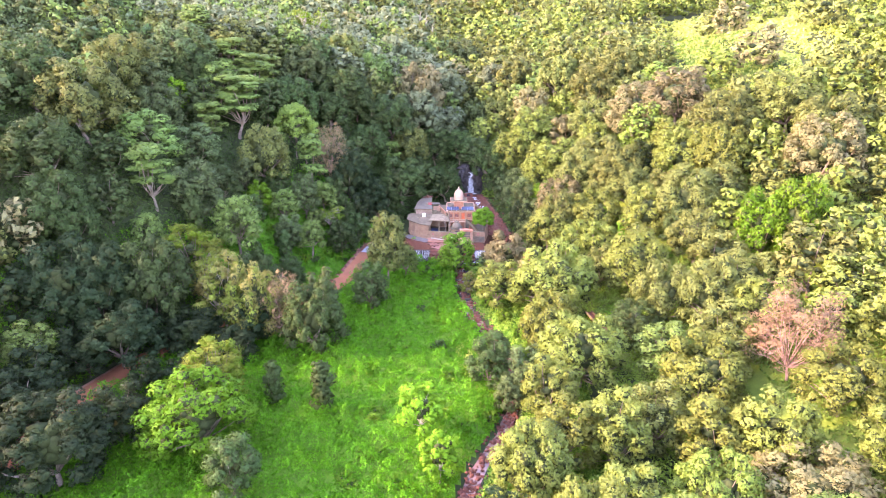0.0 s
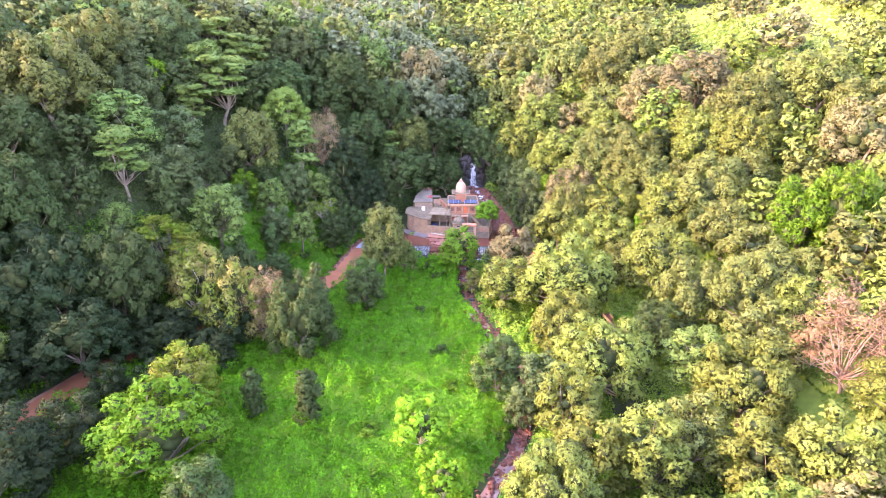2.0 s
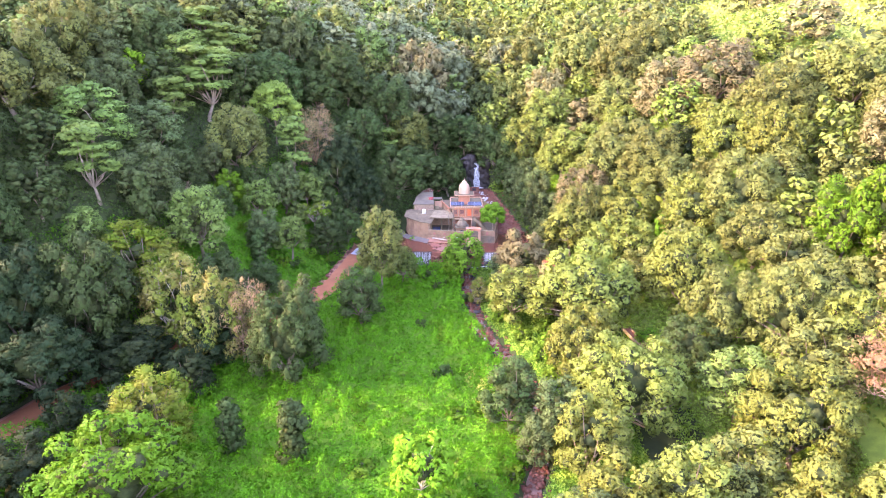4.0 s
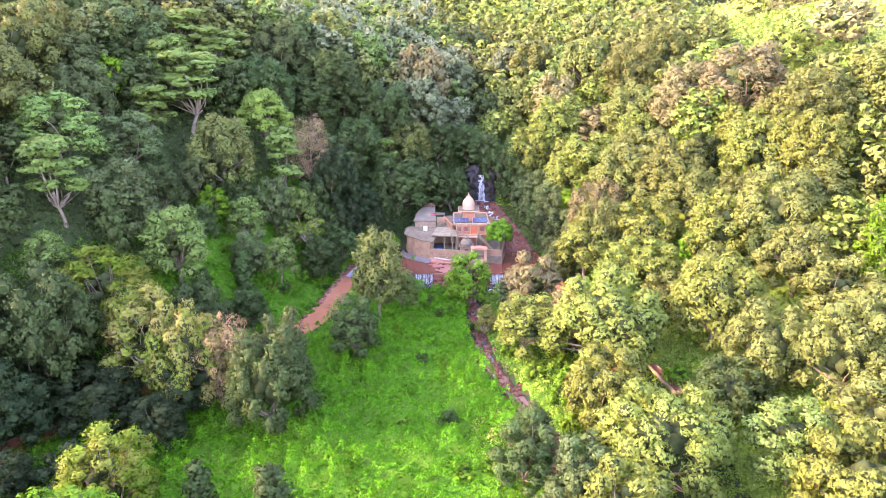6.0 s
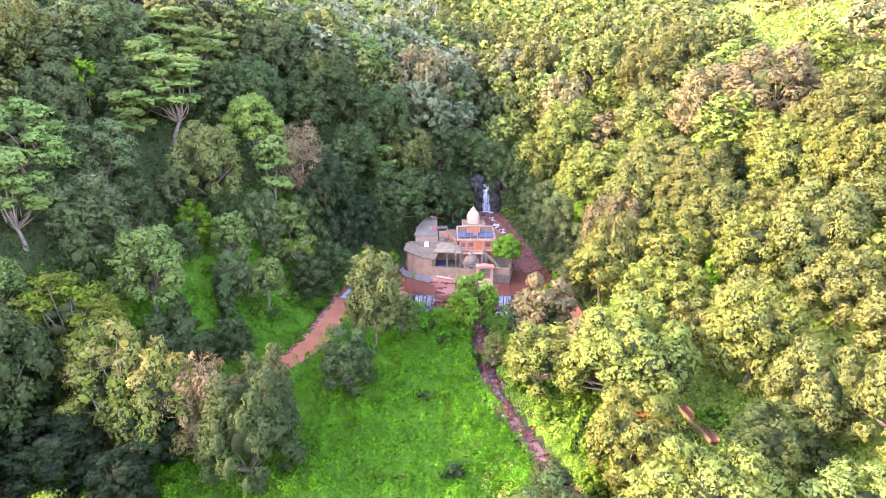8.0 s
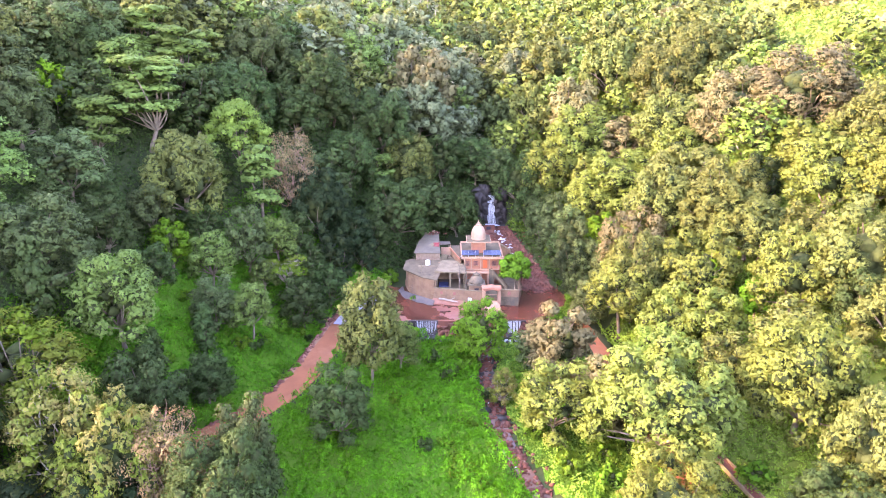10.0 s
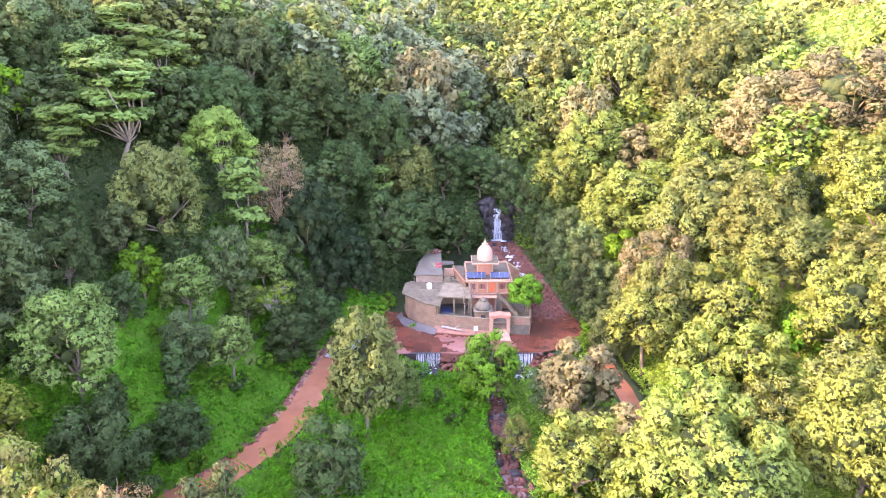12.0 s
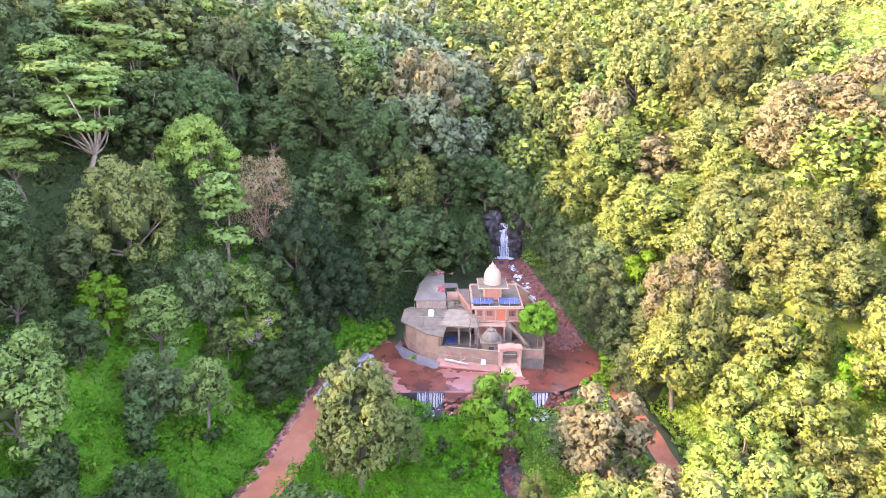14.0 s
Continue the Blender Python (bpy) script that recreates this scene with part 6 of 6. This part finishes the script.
rk = random.Random(12)
spots = []
for k in range(1000):
    y = rk.uniform(-135, -12)
    off = rk.gauss(0, 1.25)
    x = float(track(BROOK, y)) + off
    level = float(np.interp(y, [-175, -120, -65, -30, -13], [-11.2, -8.95, -7.1, -6.4, -5.8]))
    spots.append((x, y, max(gz(x, y), level) + rk.uniform(0, 0.12), rk.uniform(0.15, 0.5)))
rocks("stream_stones", "reddish stones strewn in the stream bed", ROCK, spots, 3)
spots = []
for k in range(2200):
    u = rk.random()
    y = 6 + 39 * u
    x = float(np.interp(y, [3, 10, 20, 32, 45], [18.5, 17.2, 15.2, 12.2, 8.8])) + rk.gauss(0, 2.0)
    spots.append((x, y, gz(x, y) + rk.uniform(0.05, 0.25), rk.uniform(0.1, 0.45)))
rocks("boulders", "reddish boulders in the steep bed above the temple", ROCK, spots, 5)
spots = []
for k in range(240):
    y = rk.uniform(-46, 3)
    x = float(track(ROAD_L, y)) - rk.uniform(2.7, 3.9)
    spots.append((x, y, gz(x, y) + 0.08, rk.uniform(0.12, 0.4)))
rocks("verge_stones", "red stones along the bank of the earth track", ROCK, spots, 13)
spots = [(rk.uniform(-13.5, 12), rk.uniform(-13.5, -9.9), rk.uniform(-5.3, -4.2), rk.uniform(0.3, 0.9)) for k in range(170)]
for k in range(120):
    y = rk.uniform(-40, -12)
    x = float(track(BROOK, y)) + rk.gauss(0, 1.3)
    spots.append((x, y, gz(x, y) + rk.uniform(0.1, 0.4), rk.uniform(0.25, 0.7)))
rocks("boulders", "dark wet boulders at the foot of the weir", ROCK_DARK, spots, 7)
spots = []
for k in range(130):
    u = rk.random()
    spots.append((rk.uniform(-7.4, 7.2), -9.7 - 2.4 * u + rk.uniform(-0.2, 0.2), -1.9 - 2.9 * u ** 0.7, rk.uniform(0.25, 0.75)))
for k in range(60):
    u = rk.random()
    spots.append((rk.uniform(10.6, 14.6), -9.5 - 2.2 * u, -1.8 - 2.9 * u ** 0.7, rk.uniform(0.25, 0.7)))
rocks("boulders", "reddish rubble banked against the weir", ROCK, spots, 17)
crag_rng = np.random.RandomState(9)
crag = []
for k in range(330):
    side = rk.choice((-1, 1))
    out = rk.uniform(1.3, 4.0)
    z = rk.uniform(3.0, 15.5)
    size = np.array([rk.uniform(0.5, 1.4), rk.uniform(0.4, 0.9), rk.uniform(0.5, 1.5)]) * rk.uniform(0.6, 1.3)
    crag.append((np.array([8.2 + side * out, 47.6 + (z - 4) * 0.09 + rk.uniform(-0.6, 0.5) - 0.12 * out, z]) + block_rock(crag_rng, size), CUBE_F))
for k in range(90):
    crag.append((np.array([8.2 + rk.uniform(-1.5, 1.5), 48.2 + rk.uniform(0, 0.4), rk.uniform(4, 13)]) + block_rock(crag_rng, np.array([0.8, 0.4, 0.8])), CUBE_F))
v, f = gather(crag)
tagged(raw("cliff_rocks", v, f, ROCK_DARK), "dark wet rock face on both sides of the waterfall", "rocks", kind="stuff")


def fall(name, label, x0, x1, y, top, foot, lean, strands, seed, spread=0.0, thick=(0.3, 0.95)):
    """Falling water: separate twisting strands of white water."""
    rng = np.random.RandomState(seed)
    whole = thing(name, label, "waterfall")
    for k in range(strands):
        u = (k + 0.5) / strands
        xa = x0 + (x1 - x0) * u + rng.normal() * 0.08
        xb = xa + spread * (u - 0.5) * 2 + rng.normal() * 0.15
        n = 9
        s = np.linspace(0, 1, n)
        path = np.stack([xa + (xb - xa) * s ** 1.3 + 0.025 * rng.normal(size=n), y - 0.25 - lean * s + 0.05 * rng.normal(size=n), top + (foot - top) * s], 1)
        w = (x1 - x0) / strands * rng.uniform(*thick)
        v, f = tube(path, np.interp(s, [0, 0.15, 1], [w * 0.5, w, w * rng.uniform(0.7, 1.3)]), 5)
        raw("strand", v, f, FOAM, whole, smooth=True)
    return whole


fall("waterfall", "narrow white waterfall down a dark rock cleft", 7.2, 9.0, 47.5, 13.0, 4.2, 1.0, 36, 3, 0.5, (0.45, 0.95))
fall("waterfall", "small upper cascade between the trees", 6.6, 8.2, 61.0, 21.0, 17.0, 1.0, 9, 4)
fall("weir_fall", "thin veils of water falling over the weir", -12.2, -7.6, -9.25, -1.62, -4.5, 0.5, 46, 5, 0.0, (0.12, 0.42))
fall("weir_fall", "white water falling over the end of the weir", 7.4, 10.6, -9.45, -1.62, -4.9, 0.7, 28, 6, 0.0, (0.15, 0.6))


def foam(name, label, spots, seed):
    rng = np.random.RandomState(seed)
    pieces = [(np.array([x, y, z]) + ICO_V * r * (1 + 0.25 * rng.normal(size=(len(ICO_V), 1))) * np.array([1.0, 1.5, 0.16]), ICO_F) for x, y, z, r in spots]
    v, f = gather(pieces)
    return tagged(raw(name, v, f, FOAM), label, "foam", kind="stuff")


spots = [(rk.gauss(8.3, 1.1), rk.gauss(45.8, 0.7), 4.4, rk.uniform(0.2, 0.6)) for k in range(90)]
for k in range(60):
    y = rk.choice((40, 36, 31, 27, 41.5)) + rk.gauss(0, 0.8)
    x = float(np.interp(y, [3, 10, 20, 32, 45], [18.5, 17.2, 15.2, 12.2, 8.8])) + rk.gauss(-0.3, 0.7)
    spots.append((x, y, gz(x, y) + 0.35, rk.uniform(0.2, 0.55)))
for k in range(70):
    spots.append((rk.uniform(-12, -6), rk.uniform(-12.5, -9.8), rk.uniform(-4.6, -4.2), rk.uniform(0.12, 0.4)))
for k in range(70):
    spots.append((rk.uniform(3, 10.5), rk.uniform(-14, -10), rk.uniform(-4.7, -4.3), rk.uniform(0.12, 0.5)))
for k in range(45):
    y = rk.uniform(-30, -13)
    x = float(track(BROOK, y)) + rk.gauss(0, 0.5)
    spots.append((x, y, gz(x, y) + 0.4, rk.uniform(0.1, 0.3)))
for k in range(26):
    y = rk.uniform(-125, -14)
    x = float(track(BROOK, y)) + rk.gauss(0, 0.6)
    z = float(np.interp(y, [-175, -120, -65, -30, -13], [-11.2, -8.95, -7.1, -6.4, -5.8]))
    spots.append((x, y, z + 0.03, rk.uniform(0.08, 0.2)))
foam("foam", "white foam and broken water among stones", spots, 4)

# footbridge over the ditch beside the narrow track
bridge = thing("footbridge", "narrow footbridge with a red-brown deck and pale side rails", "bridge")
BA, BB = Vector((35.4, -53.6)), Vector((37.2, -64.6))
side = Vector(((BB - BA).y, -(BB - BA).x)).normalized()
wall_line("deck", BA, BB, 1.5, -4.15, -3.95, ROCK, bridge, "red-brown earth-covered deck")
for k in (-1, 1):
    wall_line("rail", BA + side * 0.8 * k, BB + side * 0.8 * k, 0.16, -4.2, -3.5, CONCRETE_PALE, bridge, "pale side rail")
for u in (0.04, 0.5, 0.96):
    p = BA + (BB - BA) * u
    block("support", (p.x - 0.5, p.x + 0.5, p.y - 0.2, p.y + 0.2, gz(p.x, p.y) - 0.3, -4.15), STONE, bridge)

# bare trunks on the far slope
for x, y, h in ((-17.2, 206.0, 21.0), (-13.6, 208.0, 20.0), (-9.4, 207.0, 17.0)):
    pole = thing("bare_tree", "slender pale leafless tree trunk on the far slope", "tree", "bare trunks", (x, y, gz(x, y)))
    r4 = np.random.RandomState(int(h))
    pieces = [tube([(0, 0, -0.3), (0.2, 0, h * 0.4), (-0.1, 0.2, h * 0.75), (0.2, 0.1, h)], [0.42, 0.36, 0.28, 0.12], 6)]
    for k in range(6):
        z = h * (0.55 + 0.07 * k)
        pieces.append(limb(r4, (0.05, 0.1, z), (math.cos(k * 2.4) * 2.2, math.sin(k * 2.4) * 2.2, z + 2.0), 0.13, 0.04))
    v, f = gather(pieces)
    raw("stem", v, f, BARK_PALE, pole, smooth=True)

# courtyard plants
plant("court", 10.9, 4.9, 9.4, 3.7, base=-0.1)
plant("bush", 12.0, 17.5, 2.6, 2.0)
plant("bright_bush", 7.4, 26.5, 3.6, 2.0)
plant("bright_bush", -13.4, 3.0, 1.4, 0.9)
for x, y, h in ((-2.4, 3.6, 6.5), (-0.9, 4.0, 8.0)):
    dead = thing("dead_tree", "leafless grey tree stem in the temple yard", "tree", "dead stems", (x, y, 0))
    r3 = np.random.RandomState(int(h * 10))
    pieces = [tube([(0, 0, -0.2), (0.15, 0.1, h * 0.35), (-0.1, 0.2, h * 0.7), (0.1, 0.2, h)], [0.2, 0.16, 0.12, 0.05], 6)]
    for k in range(7):
        z = h * (0.4 + 0.08 * k)
        a = k * 2.4
        pieces.append(limb(r3, (0.05, 0.15, z), (math.cos(a) * 1.2, math.sin(a) * 1.2, z + 1.3), 0.07, 0.02))
    v, f = gather(pieces)
    raw("stem", v, f, BARK, dead, smooth=True)

# the patterns from which all plants were copied are no longer needed
for kinds in KINDS.values():
    for pattern in kinds:
        for o in (*pattern.children_recursive, pattern):
            bpy.data.objects.remove(o)
